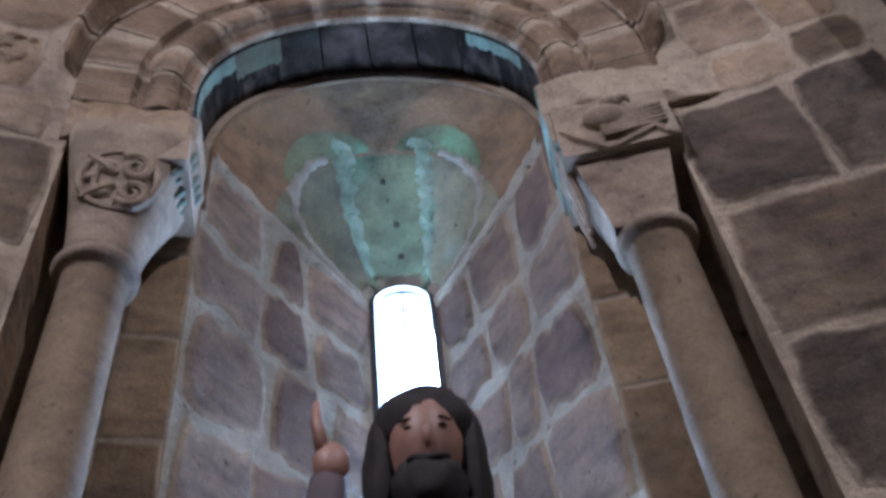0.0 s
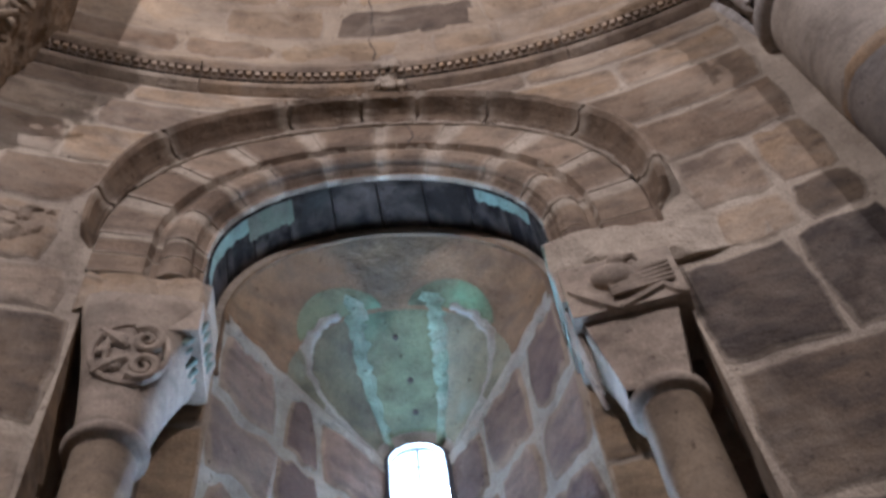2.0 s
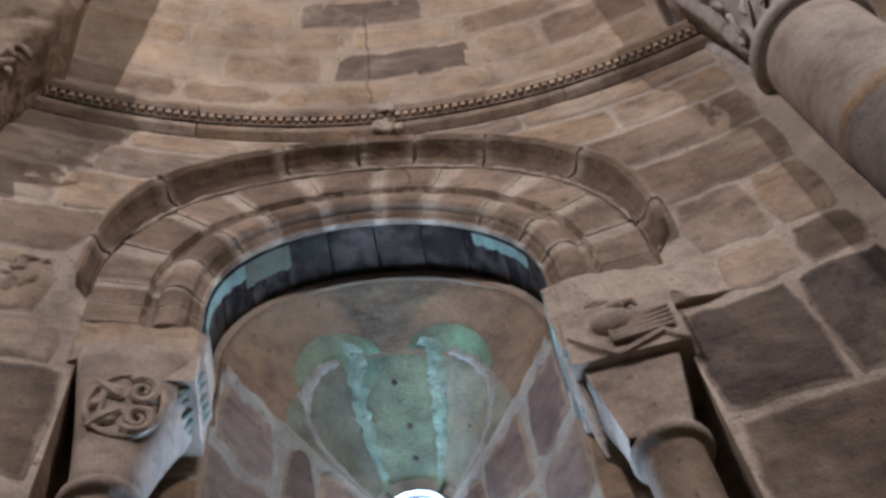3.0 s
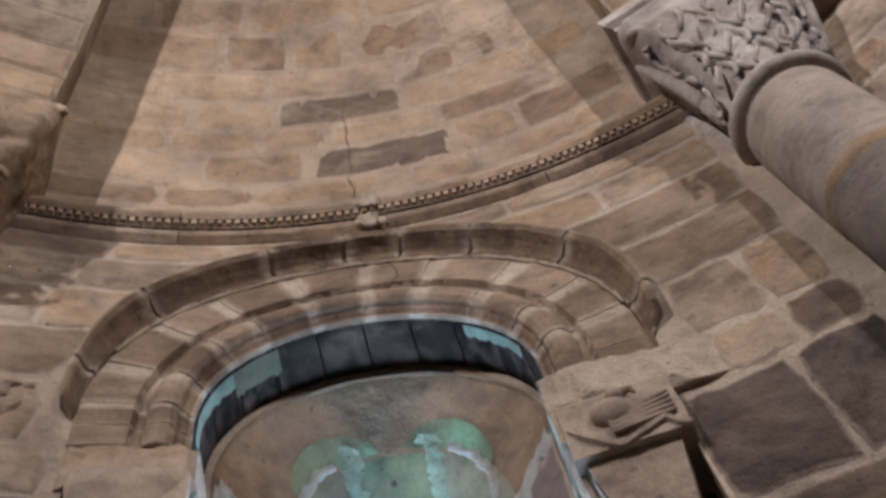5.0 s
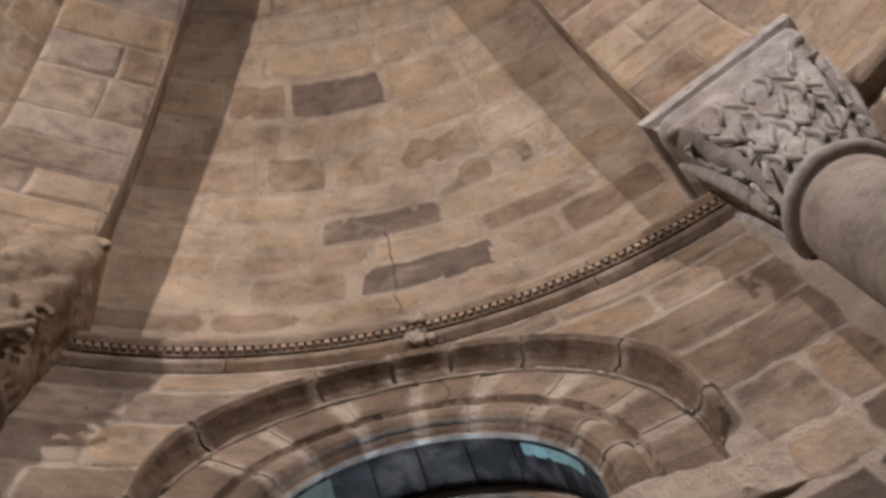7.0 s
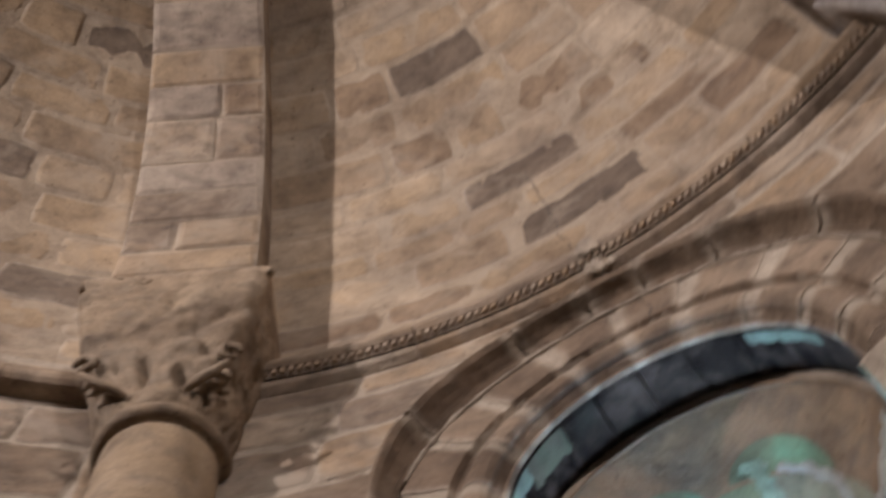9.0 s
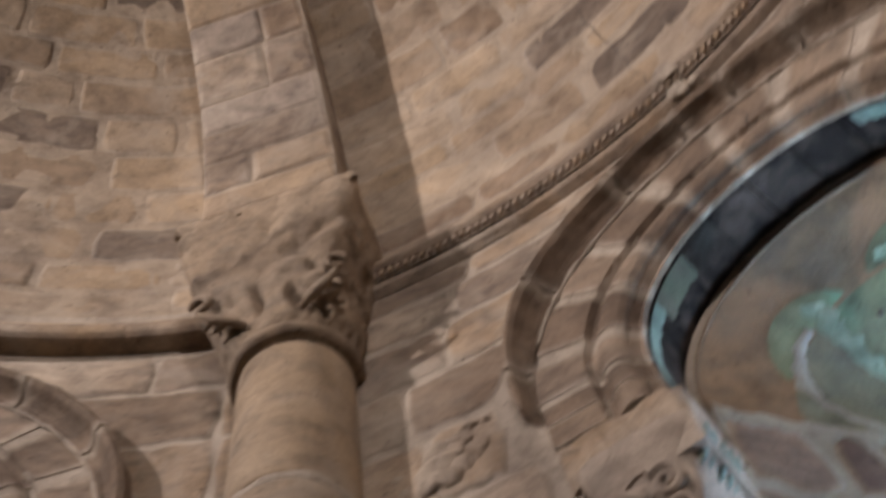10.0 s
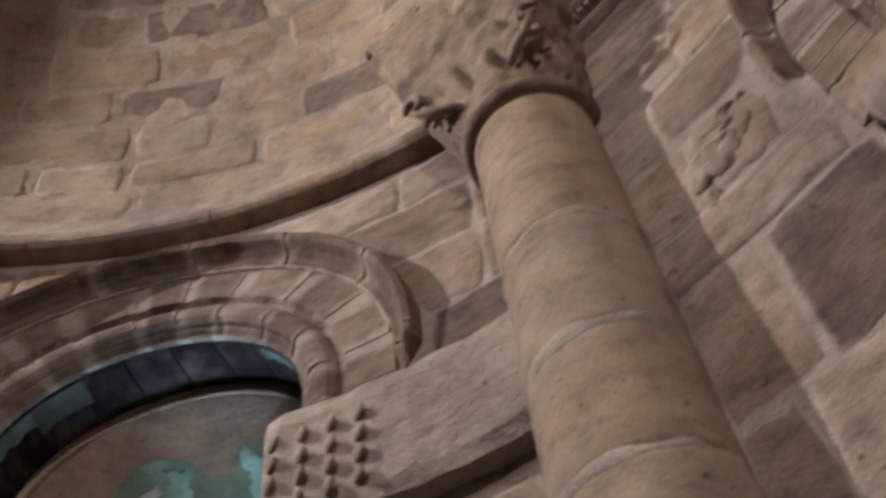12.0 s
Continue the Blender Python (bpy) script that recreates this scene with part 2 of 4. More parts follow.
def plain(name, colour, rough=0.6, metal=0.0, scale=30.0, spread=0.25):
    m, n, l, b = mat(name)
    t = n.new("ShaderNodeTexNoise")
    t.inputs["Scale"].default_value, t.inputs["Detail"].default_value = scale, 5
    r = ramp_node(n, [(0.3, tuple(c * (1 - spread) for c in colour)), (0.7, tuple(min(1, c * (1 + spread)) for c in colour))])
    tex = n.new("ShaderNodeTexCoord")
    l.new(tex.outputs["Object"], t.inputs["Vector"])
    l.new(t.outputs[0], r.inputs[0])
    l.new(r.outputs[0], b.inputs["Base Color"])
    b.inputs["Roughness"].default_value, b.inputs["Metallic"].default_value = rough, metal
    return m


IRON = plain("black_iron", (0.03, 0.03, 0.035), 0.5, 0.6)
SKIN = plain("painted_flesh", (0.30, 0.165, 0.125), 0.5, scale=14)
HAIR = plain("painted_dark_hair", (0.018, 0.013, 0.014), 0.85, scale=40)
ROBE = plain("painted_dark_robe", (0.08, 0.06, 0.07), 0.6, scale=20)
CRACK = plain("dark_crack", (0.05, 0.04, 0.035), 0.95)
gm, gn, gl, gb = mat("window_glass")
gb.inputs["Base Color"].default_value, gb.inputs["Roughness"].default_value = (0.92, 0.97, 1.0, 1), 0.15
gb.inputs["Transmission Weight"].default_value, gb.inputs["IOR"].default_value = 1.0, 1.02
GLASS = gm


# ---- building blocks ----
def P(az, r, z):
    """A place from degrees round the apse's axis, radius and height."""
    a = radians(az)
    r -= 0.0062 * max(abs(az) - 30, 0) * min(max(r / 3, 0), 1)   # the apse is a little narrower than a half circle
    return Vector((r * math.sin(a), r * math.cos(a), z))


def part(name, bm, material, parent=None, label=""):
    me = bpy.data.meshes.new(name)
    bm.normal_update()
    bm.to_mesh(me)
    bm.free()
    for m in material if isinstance(material, (list, tuple)) else [material]:
        me.materials.append(m)
    ob = new(name, me)
    if parent is not None:
        ob.parent = parent
    if label:
        ob["label"] = label
    return ob


def thing(name, label, category, kind="", group=""):
    return tagged(new(name), label, category, group, kind)


def sheet(bm, rows, close_u=False, flip=False, index=0):
    """Faces over a grid of places (rows of equal length)."""
    vs = [[bm.verts.new(p) for p in row] for row in rows]
    out = []
    for a, b in zip(vs, vs[1:]):
        m = len(a)
        for i in range(m if close_u else m - 1):
            q = [a[i], a[(i + 1) % m], b[(i + 1) % m], b[i]]
            f = bm.faces.new(q[::-1] if flip else q)
            f.material_index = index
            out.append(f)
    return vs


def smooth(bm):
    for f in bm.faces:
        f.smooth = True


def block(bm, place, u, v0, v1, proud, rng, edge=0.034, rough=0.013, base=0.010):
    """One dressed stone: place(u, v, h) maps it; u = ((left, right) at v0, (left, right) at v1); a worn face with smeared lime round its rim."""
    rim = bm.verts.layers.float.get("rim") or bm.verts.layers.float.new("rim")
    (a0, b0), (a1, b1) = u
    n = 5
    w = min(b0 - a0, b1 - a1)
    e = max(min(edge, w * 0.13, (v1 - v0) * 0.2), 0.002)
    jit = lambda s: rng.uniform(-s, s)  # noqa: E731
    rough = min(rough, 0.10 * max(w, 0.02), 0.10 * (v1 - v0))
    rings = ([], [], [])
    sides = [(i / n, 0) for i in range(n + 1)] + [(1.0, 0.5)] + [(1 - i / n, 1) for i in range(n + 1)] + [(0.0, 0.5)]
    for t, s in sides:
        left, right, v = a0 + (a1 - a0) * s, b0 + (b1 - b0) * s, v0 + (v1 - v0) * s
        du = 1 if t == 0 else (-1 if t == 1 else 0)
        dv = 1 if s == 0 else (-1 if s == 1 else 0)
        uu = left + (right - left) * t
        ju, jv = jit(min(rough, 0.025 * w)), jit(rough)
        if s == 0.5:
            ju, jv, uu = 0.0, 0.0, uu - du * max(rough * 1.05, e * 0.25)
        k = 1.4 if du and dv else 1.0
        h = proud + jit(0.002)
        rings[0].append(place(uu + ju * 0.6, v + jv, -base))
        rings[1].append(place(uu + ju + du * e * 0.3 * k, v + jv + dv * e * 0.3 * k, h * 0.7))
        rings[2].append(place(uu + ju + du * e, v + jv + dv * e, h + jit(0.002)))
    vs = [[bm.verts.new(p) for p in ring] for ring in rings]
    for ring, value in zip(vs, (1.0, 0.85, 0.0)):
        for x in ring:
            x[rim] = value
    m = len(sides)
    for p, q in zip(vs, vs[1:]):
        for i in range(m):
            bm.faces.new((p[i], p[(i + 1) % m], q[(i + 1) % m], q[i]))
    z = vs[2]
    for i in range(n):
        bm.faces.new((z[i], z[i + 1], z[m - 3 - i], z[m - 2 - i]))
    bm.faces.new((z[0], z[m - 2], z[m - 1]))
    bm.faces.new((z[n], z[n + 1], z[n + 2]))
    smooth(bm)


def ring_piece(bm, place, profile, a0, a1, n, caps=True, smeared=False):
    """A moulding swept round an arch: profile of (radius, depth); place(radius, depth, angle)."""
    rows = [[place(r, d, a0 + (a1 - a0) * i / n) for r, d in profile] for i in range(n + 1)]
    rim = bm.verts.layers.float.get("rim") or bm.verts.layers.float.new("rim")
    vs = sheet(bm, rows)
    if smeared:
        for x in (*vs[0], *vs[-1]):
            x[rim] = 0.95
    if caps:
        bm.faces.new(vs[0][::-1])
        bm.faces.new(vs[-1])
    return vs


def lathe(bm, centre, profile, n=32, a0=0.0, a1=360.0, wobble=None):
    """Turned form round a vertical axis; profile of (radius, height)."""
    full = abs(a1 - a0) >= 360
    steps = n if full else n + 1
    rows = []
    for r, z in profile:
        row = []
        for i in range(steps):
            a = radians(a0 + (a1 - a0) * i / n)
            rr = r + (wobble(a, z) if wobble else 0)
            row.append(Vector((centre[0] + rr * math.cos(a), centre[1] + rr * math.sin(a), z)))
        rows.append(row)
    vs = sheet(bm, rows, close_u=full)
    return vs


def box_at(bm, m, sx, sy, sz, bevel=0.0):
    res = bmesh.ops.create_cube(bm, size=1.0, matrix=m @ Matrix.Diagonal((sx, sy, sz, 1)))
    if bevel:
        es = list({e for v in res["verts"] for e in v.link_edges})
        bmesh.ops.bevel(bm, geom=es, offset=bevel, segments=2, affect="EDGES")


def blob(bm, c, s, rot=None, sub=2):
    bmesh.ops.create_icosphere(bm, subdivisions=sub, radius=1.0,
                               matrix=Matrix.Translation(c) @ (rot.to_4x4() if rot else Matrix.Identity(4)) @ Matrix.Diagonal((*s, 1)))


def tube(bm, pts, radius, n=8, closed=False):
    """A rod along places."""
    rows = []
    k = len(pts)
    for i, p in enumerate(pts):
        q0, q1 = pts[max(i - 1, 0)], pts[min(i + 1, k - 1)]
        t = (q1 - q0).normalized()
        s = t.orthogonal().normalized() if i == 0 else (side - t * side.dot(t)).normalized()
        side = s
        w = t.cross(s)
        rr = radius[i] if isinstance(radius, (list, tuple)) else radius
        rows.append([p + (s * math.cos(2 * math.pi * j / n) + w * math.sin(2 * math.pi * j / n)) * rr for j in range(n)])
    vs = sheet(bm, rows, close_u=True)
    bm.faces.new(vs[0][::-1])
    bm.faces.new(vs[-1])


# ---- window geometry ----
RAISED = {BAYS[0]: 0.06}   # this bay's window sits a little higher


def wplace(azc, skew=0.08):
    up = RAISED.get(azc, 0.0)

    def f(u, d, z):
        return P(azc + math.degrees((u + skew * max(d, 0)) / R), R + d, z + up)
    return f


SILL = 2.55


def wall_sheet(azc, half):
    """The mortar bed of one bay with the window's opening in it."""
    bm = bmesh.new()
    w = wplace(azc, 0)
    us = sorted({round(s, 4) for s in [-half + 2 * half * i / 44 for i in range(45)]} | {round(RV * math.sin(radians(a)), 4) for a in range(-90, 91, 6)} | {-NOOK_W, NOOK_W})
    for a, b in zip(us, us[1:]):
        mid = (a + b) / 2
        if abs(mid) > RV:
            sheet(bm, [[w(a, 0, 0), w(b, 0, 0)], [w(a, 0, ZD), w(b, 0, ZD)]])
            continue
        low = ZI if abs(mid) > NOOK_W else SILL
        sheet(bm, [[w(a, 0, 0), w(b, 0, 0)], [w(a, 0, low), w(b, 0, low)]])
        top = lambda u: ZS + math.sqrt(max(RV ** 2 - u * u, 0)) if abs(u) < RV else ZI  # noqa: E731
        sheet(bm, [[w(a, 0, top(a)), w(b, 0, top(b))], [w(a, 0, ZD), w(b, 0, ZD)]])
    return bm


apse = thing("wall_apse", "curved apse wall of squared tan sandstone with lime joints", "wall", "structure")
for azc in BAYS:
    part("mortar_bed", wall_sheet(azc, R * radians(25.9)), MORTAR, apse)

# the straight walls, vault, floor and back wall that close the choir behind
bm = bmesh.new()
for s in (-1, 1):
    e = P(s * 76.5, R, 0)
    sheet(bm, [[Vector((e.x, e.y, 0)), Vector((s * 3.5, 0, 0)), Vector((s * 3.5, -9, 0))], [Vector((e.x, e.y, ZD)), Vector((s * 3.5, 0, ZD)), Vector((s * 3.5, -9, ZD))]])
part("choir_wall_bed", bm, STONE, apse)
bm = bmesh.new()
sheet(bm, [[Vector((-3.5, -9, 0)), Vector((3.5, -9, 0))], [Vector((-3.5, -9, 9.6)), Vector((3.5, -9, 9.6))]])
tagged(part("wall_back", bm, STONE), "plain sandstone wall closing the choir", "wall", "", "structure")
bm = bmesh.new()
sheet(bm, [[Vector((3.52 * math.cos(radians(a)), y, ZD + 3.52 * math.sin(radians(a)))) for a in range(0, 181, 10)] for y in (0, -9)])
tagged(part("ceiling", bm, DOME), "plain barrel vault of sandstone over the choir", "ceiling", "", "structure")
bm = bmesh.new()
sheet(bm, [[Vector((-5, -9.2, 0)), Vector((5, -9.2, 0))], [Vector((-5, 5, 0)), Vector((5, 5, 0))]])
tagged(part("floor", bm, FLOOR), "worn stone floor of the choir", "floor", "", "structure")
# outer shell that keeps the daylight out everywhere but at the slits
SLIT_D, SLIT_W, SLIT_TOP = 0.78, 0.09, 4.42


def dome(az, el, h=0.0):
    """A place on the half dome: degrees round and up; h stands proud, towards the inside."""
    r = RD - h
    e = radians(el)
    return P(az, r * math.cos(e), ZD + r * math.sin(e))


vault = thing("vault_half_dome", "half dome of coursed tan and ochre sandstone between ribs", "vault", "structure")
bm = bmesh.new()
sheet(bm, [[dome(az, el, 0.0) for az in range(-90, 91, 5)] for el in range(0, 91, 3)])
part("mortar_bed", bm, DOME_MORTAR, vault)
# outer faces of the apse wall and the vault
bm = bmesh.new()
holes = []
for azc in BAYS:
    mid_az = azc + math.degrees(0.062 / R)
    holes.append((mid_az - 2.4, mid_az + 2.4))
edges = sorted({-90.0, 90.0} | {float(a) for a in range(-90, 91, 5)} | {a for h in holes for a in h})
for a, b in zip(edges, edges[1:]):
    at = (a + b) / 2
    spans = ((0.0, 2.6), (4.85, 7.2)) if any(h[0] < at < h[1] for h in holes) else ((0.0, 7.2),)
    for z0, z1 in spans:
        sheet(bm, [[P(a, R + 0.955, z0), P(b, R + 0.955, z0)], [P(a, R + 0.955, z1), P(b, R + 0.955, z1)]], flip=True)
part("outer_face", bm, STONE, apse)
bm = bmesh.new()
sheet(bm, [[dome(az, el, -0.45) for az in range(-90, 91, 5)] for el in range(0, 91, 3)], flip=True)
part("outer_face", bm, STONE, vault)


# ---- windows ----
def arch_place(azc):
    w = wplace(azc)

    def f(r, d, a):
        """angle 0 is the right springing, 180 the left; below it the arch stands on a short stilt"""
        if a < 0:
            return w(r, d, ZS + a / 90 * (ZS - ZI))
        if a > 180:
            return w(-r, d, ZS - (a - 180) / 90 * (ZS - ZI))
        return w(r * math.cos(radians(a)), d, ZS + r * math.sin(radians(a)))
    return f


def splay(azc):
    """Place on the funnel between the inner order and the slit: s along the arch's outline, t from the room to the slit."""
    w = wplace(azc)

    def f(s, t, h=0.0):
        # s: 0 .. 1 right jamb from sill to springing, 1 .. 2 head, 2 .. 3 left jamb
        d = NOOK + (SLIT_D - NOOK) * t
        wide = 0.495 + (SLIT_W - 0.495) * t - h
        spring = ZS - 0.015 + (SLIT_TOP - SLIT_W - ZS + 0.015) * t
        bow = math.sin(math.pi * t) * 0.03
        low = SILL + 0.25 * t
        if s <= 1:
            return w(wide, d, low + (spring - low) * s)
        if s >= 2:
            return w(-wide, d, spring + (low - spring) * (s - 2))
        a = math.pi * (s - 1)
        return w(wide * math.cos(a), d, spring + (wide + bow) * math.sin(a))
    return f


def carve_capital(bm, w, u, d, z0, z1, design, rng):
    """A window capital: bell that flares from a ring to a square block, with its carving in relief."""
    n = 24
    rows = []
    for k in range(9):
        t = k / 8
        z = z0 + (z1 - z0) * t
        row = []
        for i in range(n):
            a = 2 * math.pi * i / n
            c, s = math.cos(a), math.sin(a)
            sq = 1 / max(abs(c), abs(s))
            f = min(1, t * 1.25)
            r = 0.088 + 0.062 * t ** 1.3
            k2 = r * ((1 - f) + f * min(sq, 1.25))
            wide = 1 + 0.36 * t if c * u < 0 else 0.92
            row.append(w(u + k2 * c * wide, d + k2 * s, z))
        rows.append(row)
    if design != "beast":
        vs = sheet(bm, rows, close_u=True)
        bm.faces.new(vs[-1])
        smooth(bm)
    if design == "disc":
        zc = z0 + (z1 - z0) * 0.52
        fr = lambda x, q, h: w(u + 0.022 + x * 0.84, d - 0.088 - 0.062 * ((zc + q * 0.90 - z0) / (z1 - z0)) ** 1.3 - h + 0.004, zc + q * 0.90)  # noqa: E731
        tube(bm, [fr(0.116 * math.cos(2 * math.pi * i / 28), 0.112 * math.sin(2 * math.pi * i / 28), 0.0) for i in range(29)], 0.011, 7)
        for sg in (-1, 1):
            pts = []
            for q in range(22):
                a = 2.4 - q * 0.5
                rr = 0.052 - q * 0.0021
                pts.append(fr(0.045 + rr * math.cos(a), sg * (0.050 + rr * math.sin(a)), 0.004))
            tube(bm, pts, [0.016 - 0.0004 * q for q in range(22)], 7)
            tube(bm, [fr(-0.10 + 0.03 * q, sg * (0.085 - 0.022 * q), 0.002) for q in range(4)], [0.008, 0.018, 0.020, 0.012], 7)
            blob(bm, fr(-0.045, sg * 0.055, 0.0), (0.026, 0.016, 0.022))
        tube(bm, [fr(-0.07, 0.07 - 0.035 * q, 0.006) for q in range(5)], 0.008, 6)
        blob(bm, fr(-0.085, 0.0, 0.002), (0.018, 0.014, 0.018))
        # painted leaves on the flank towards the window
        n0 = len(bm.faces)
        for k in range(5):
            tube(bm, [w(u + 0.150 + 0.012 * q, d - 0.10 + 0.035 * k + 0.006 * q, z1 - 0.15 + 0.034 * q + 0.01 * math.sin(k * 2)) for q in range(5)], [0.006, 0.013, 0.016, 0.014, 0.006], 6)
        bm.faces.ensure_lookup_table()
        for f in bm.faces[n0:]:
            f.material_index, f.smooth = 1, True
    elif design == "beast":
        # squared block with a crouching bird, a curling tail and a plain cushion below
        front = d - 0.135
        fr = lambda x, q, h: w(u + 0.03 + x, front - h, z1 - q)  # noqa: E731
        box = [[w(u + x, q, z) for x, q in ((-0.178, d + 0.10), (-0.172, front), (0.145, front), (0.145, d + 0.10))] for z in (z1 - 0.215, z1 + 0.012)]
        vs = sheet(bm, box, close_u=True)
        bm.faces.new(vs[0][::-1])
        bm.faces.new(vs[1])
        bm.faces.ensure_lookup_table()
        flank = [f for f in bm.faces if set(f.verts) <= {vs[0][0], vs[0][1], vs[1][0], vs[1][1]}]
        for f in flank:
            f.material_index = 1
        low = [[w(u + x * k, d + (q - d) * k, z) for x, q in ((-0.15, d + 0.06), (-0.15, front + 0.02), (0.11, front + 0.02), (0.11, d + 0.06))] for k, z in ((0.62, z0 - 0.01), (0.78, z0 + 0.10), (1.0, z1 - 0.20))]
        sheet(bm, low, close_u=True)
        blob(bm, fr(-0.055, 0.085, 0.004), (0.070, 0.040, 0.050), sub=3)
        blob(bm, fr(-0.040, 0.040, 0.018), (0.030, 0.030, 0.028), sub=3)
        tube(bm, [fr(-0.020, 0.040, 0.030), fr(0.005, 0.050, 0.040), fr(0.012, 0.066, 0.034)], [0.014, 0.010, 0.004], 7)
        for k in range(5):
            tube(bm, [fr(-0.085 + 0.036 * q, 0.115 + 0.014 * k - 0.022 * (q / 5) * (2.2 - k * 0.3), 0.016 - 0.0015 * q) for q in range(6)], [0.006, 0.011, 0.012, 0.011, 0.009, 0.005], 6)
        tube(bm, [fr(-0.19, 0.10, 0.002), fr(-0.15, 0.15, 0.006), fr(-0.10, 0.20, 0.006), fr(-0.07, 0.215, 0.0)], [0.008, 0.014, 0.014, 0.010], 6)
        tube(bm, [fr(-0.07, 0.215, 0.004), fr(0.02, 0.180, 0.006), fr(0.06, 0.165, 0.004), fr(0.085, 0.20, 0.004), fr(0.115, 0.215, 0.0)], [0.011, 0.013, 0.013, 0.011, 0.010], 6)
        for k in range(3):
            tube(bm, [w(u - 0.180 + 0.006 * q, d - 0.11 + 0.05 * k + 0.012 * q, z1 - 0.03 - 0.055 * q) for q in range(7)], [0.008, 0.012, 0.014, 0.014, 0.012, 0.010, 0.006], 6)
    else:
        for i in range(4):
            for j in range(4):
                blob(bm, w(u - 0.15 + 0.085 * i, -0.098, z1 + 0.06 - 0.075 * j), (0.028, 0.013, 0.026), sub=2)


def window(azc, group, seed, left_design, right_design, number, label):
    rng = random.Random(seed)
    w, ap, sp = wplace(azc), arch_place(azc), splay(azc)
    win = thing("window_%d" % number, label, "window", "structure")
    # voussoirs with a face, a groove and a roll on the inner edge
    prof = [(RV - 0.004, 0.048), (RV - 0.004, -0.012), (RS + 0.17, -0.014), (RS + 0.155, 0.008), (RS + 0.14, 0.010)]
    prof += [(RS + 0.085 + 0.05 * math.cos(radians(x)), 0.012 - 0.035 * math.sin(radians(x))) for x in range(0, 181, 30)]
    prof += [(RS + 0.028, 0.012), (RS + 0.012, 0.03), (RS + 0.002, 0.03), (RS, 0.048)]
    joints = [-88, -40]
    a = 6.0
    while a < 176:
        joints.append(a)
        a += rng.uniform(15, 24)
    joints += [180.0, 222, 268]
    for a0, a1 in zip(joints, joints[1:]):
        bm = bmesh.new()
        ring_piece(bm, ap, prof, a0 + rng.uniform(1.1, 2.6), a1 - rng.uniform(1.1, 2.6), max(4, int((a1 - a0) / 4)), smeared=True)
        for v in bm.verts:
            v.co += Vector([0.0035 * noise.noise(v.co * 23 + Vector((k * 7.3, 1.1, seed))) for k in range(3)])
        part("voussoir", bm, ARCH, win)
    bm = bmesh.new()
    ring_piece(bm, ap, [(r + (0.003 if r < RS + 0.1 else -0.002), d + 0.004) for r, d in prof], -88, 268, 80, caps=False)
    part("arch_joint_bed", bm, MORTAR, win)
    # soffit stones, their shade put into a near-black colour, with strips of old teal paint along the front edge
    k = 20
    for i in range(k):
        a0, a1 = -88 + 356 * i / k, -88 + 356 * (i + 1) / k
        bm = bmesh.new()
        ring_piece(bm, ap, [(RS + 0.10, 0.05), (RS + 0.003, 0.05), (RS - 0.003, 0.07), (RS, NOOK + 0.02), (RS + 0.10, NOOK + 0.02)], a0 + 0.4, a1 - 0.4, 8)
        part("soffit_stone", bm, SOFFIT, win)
    for a0, a1, deep in ((20, 50, 0.105), (124, 146, 0.15), (146, 210, 0.11)):
        bm = bmesh.new()
        rows = []
        for i in range(25):
            a = a0 + (a1 - a0) * i / 24
            d1 = deep + rng.uniform(-0.007, 0.007)
            rows.append([ap(RS - 0.005, d, a) for d in (0.058, (0.058 + d1) / 2, d1)])
        sheet(bm, rows)
        part("teal_strip", bm, TEAL if a0 != 124 else SOFFIT_GREEN, win, "flaking teal paint")
    # hood mould
    hp = [(RV, 0.02), (RV, -0.022), (RV + 0.012, -0.030), (RV + 0.022, -0.026), (RV + 0.034, -0.034), (RV + 0.050, -0.058), (RV + 0.064, -0.094), (RH - 0.022, -0.108), (RH, -0.095), (RH, 0.02)]
    cuts = [-80, 6, 34, 60, 78, 92, 110, 142] if number == 1 else [-80, 2, 30, 58, 84, 108, 140]
    cuts += [168, 206]
    fade = lambda a: min(max(1 - (a - 146) / 66, 0.12), 1)  # noqa: E731
    for a0, a1 in zip(cuts, cuts[1:]):
        bm = bmesh.new()
        taper = lambda r, d, a: ap(RV + (r - RV) * min(max((a + 60) / 80, 0.15), 1) * fade(a), d * min(max((a + 40) / 60, 0.1), 1) * fade(a), a)  # noqa: E731
        ring_piece(bm, taper, hp, a0 + 0.5, a1 - 0.5, max(4, int((a1 - a0) / 4)), smeared=True)
        for v in bm.verts:
            v.co += Vector([0.005 * noise.noise(v.co * 19 + Vector((k * 5.1, 2.7, seed))) for k in range(3)])
        # darker brown than the arch stones: the hollow's shade put into the colour
        part("hood_stone", bm, BROWN, win)
    bm = bmesh.new()
    ring_piece(bm, taper, [(RV + 0.010 + (r - RV) * 0.82, d + 0.010) for r, d in hp], -60, 150, 60)
    part("hood_joint_bed", bm, MORTAR, win)
    # lime along the seam between the hood and the arch stones
    bm = bmesh.new()
    tube(bm, [ap(RV - 0.004 + rng.uniform(-.003, .003), -0.014, 8 + 150 * q / 70) for q in range(71)], [rng.uniform(0.005, 0.012) for _ in range(71)], 6)
    smooth(bm)
    part("seam_lime", bm, MORTAR, win)
    # recessed inner order: flat face with the funnel's mouth, the two nooks
    bm = bmesh.new()
    n = 48
    rows = [[], []]
    for i in range(n + 1):
        s = 3 * i / n
        rows[0].append(sp(s, 0.0))
        if s <= 1:
            z = SILL + (ZS - SILL) * s
            rows[1].append(w(0.70, NOOK, z))
        elif s >= 2:
            z = ZS + (SILL - ZS) * (s - 2)
            rows[1].append(w(-0.70, NOOK, z))
        else:
            aa = math.pi * (s - 1)
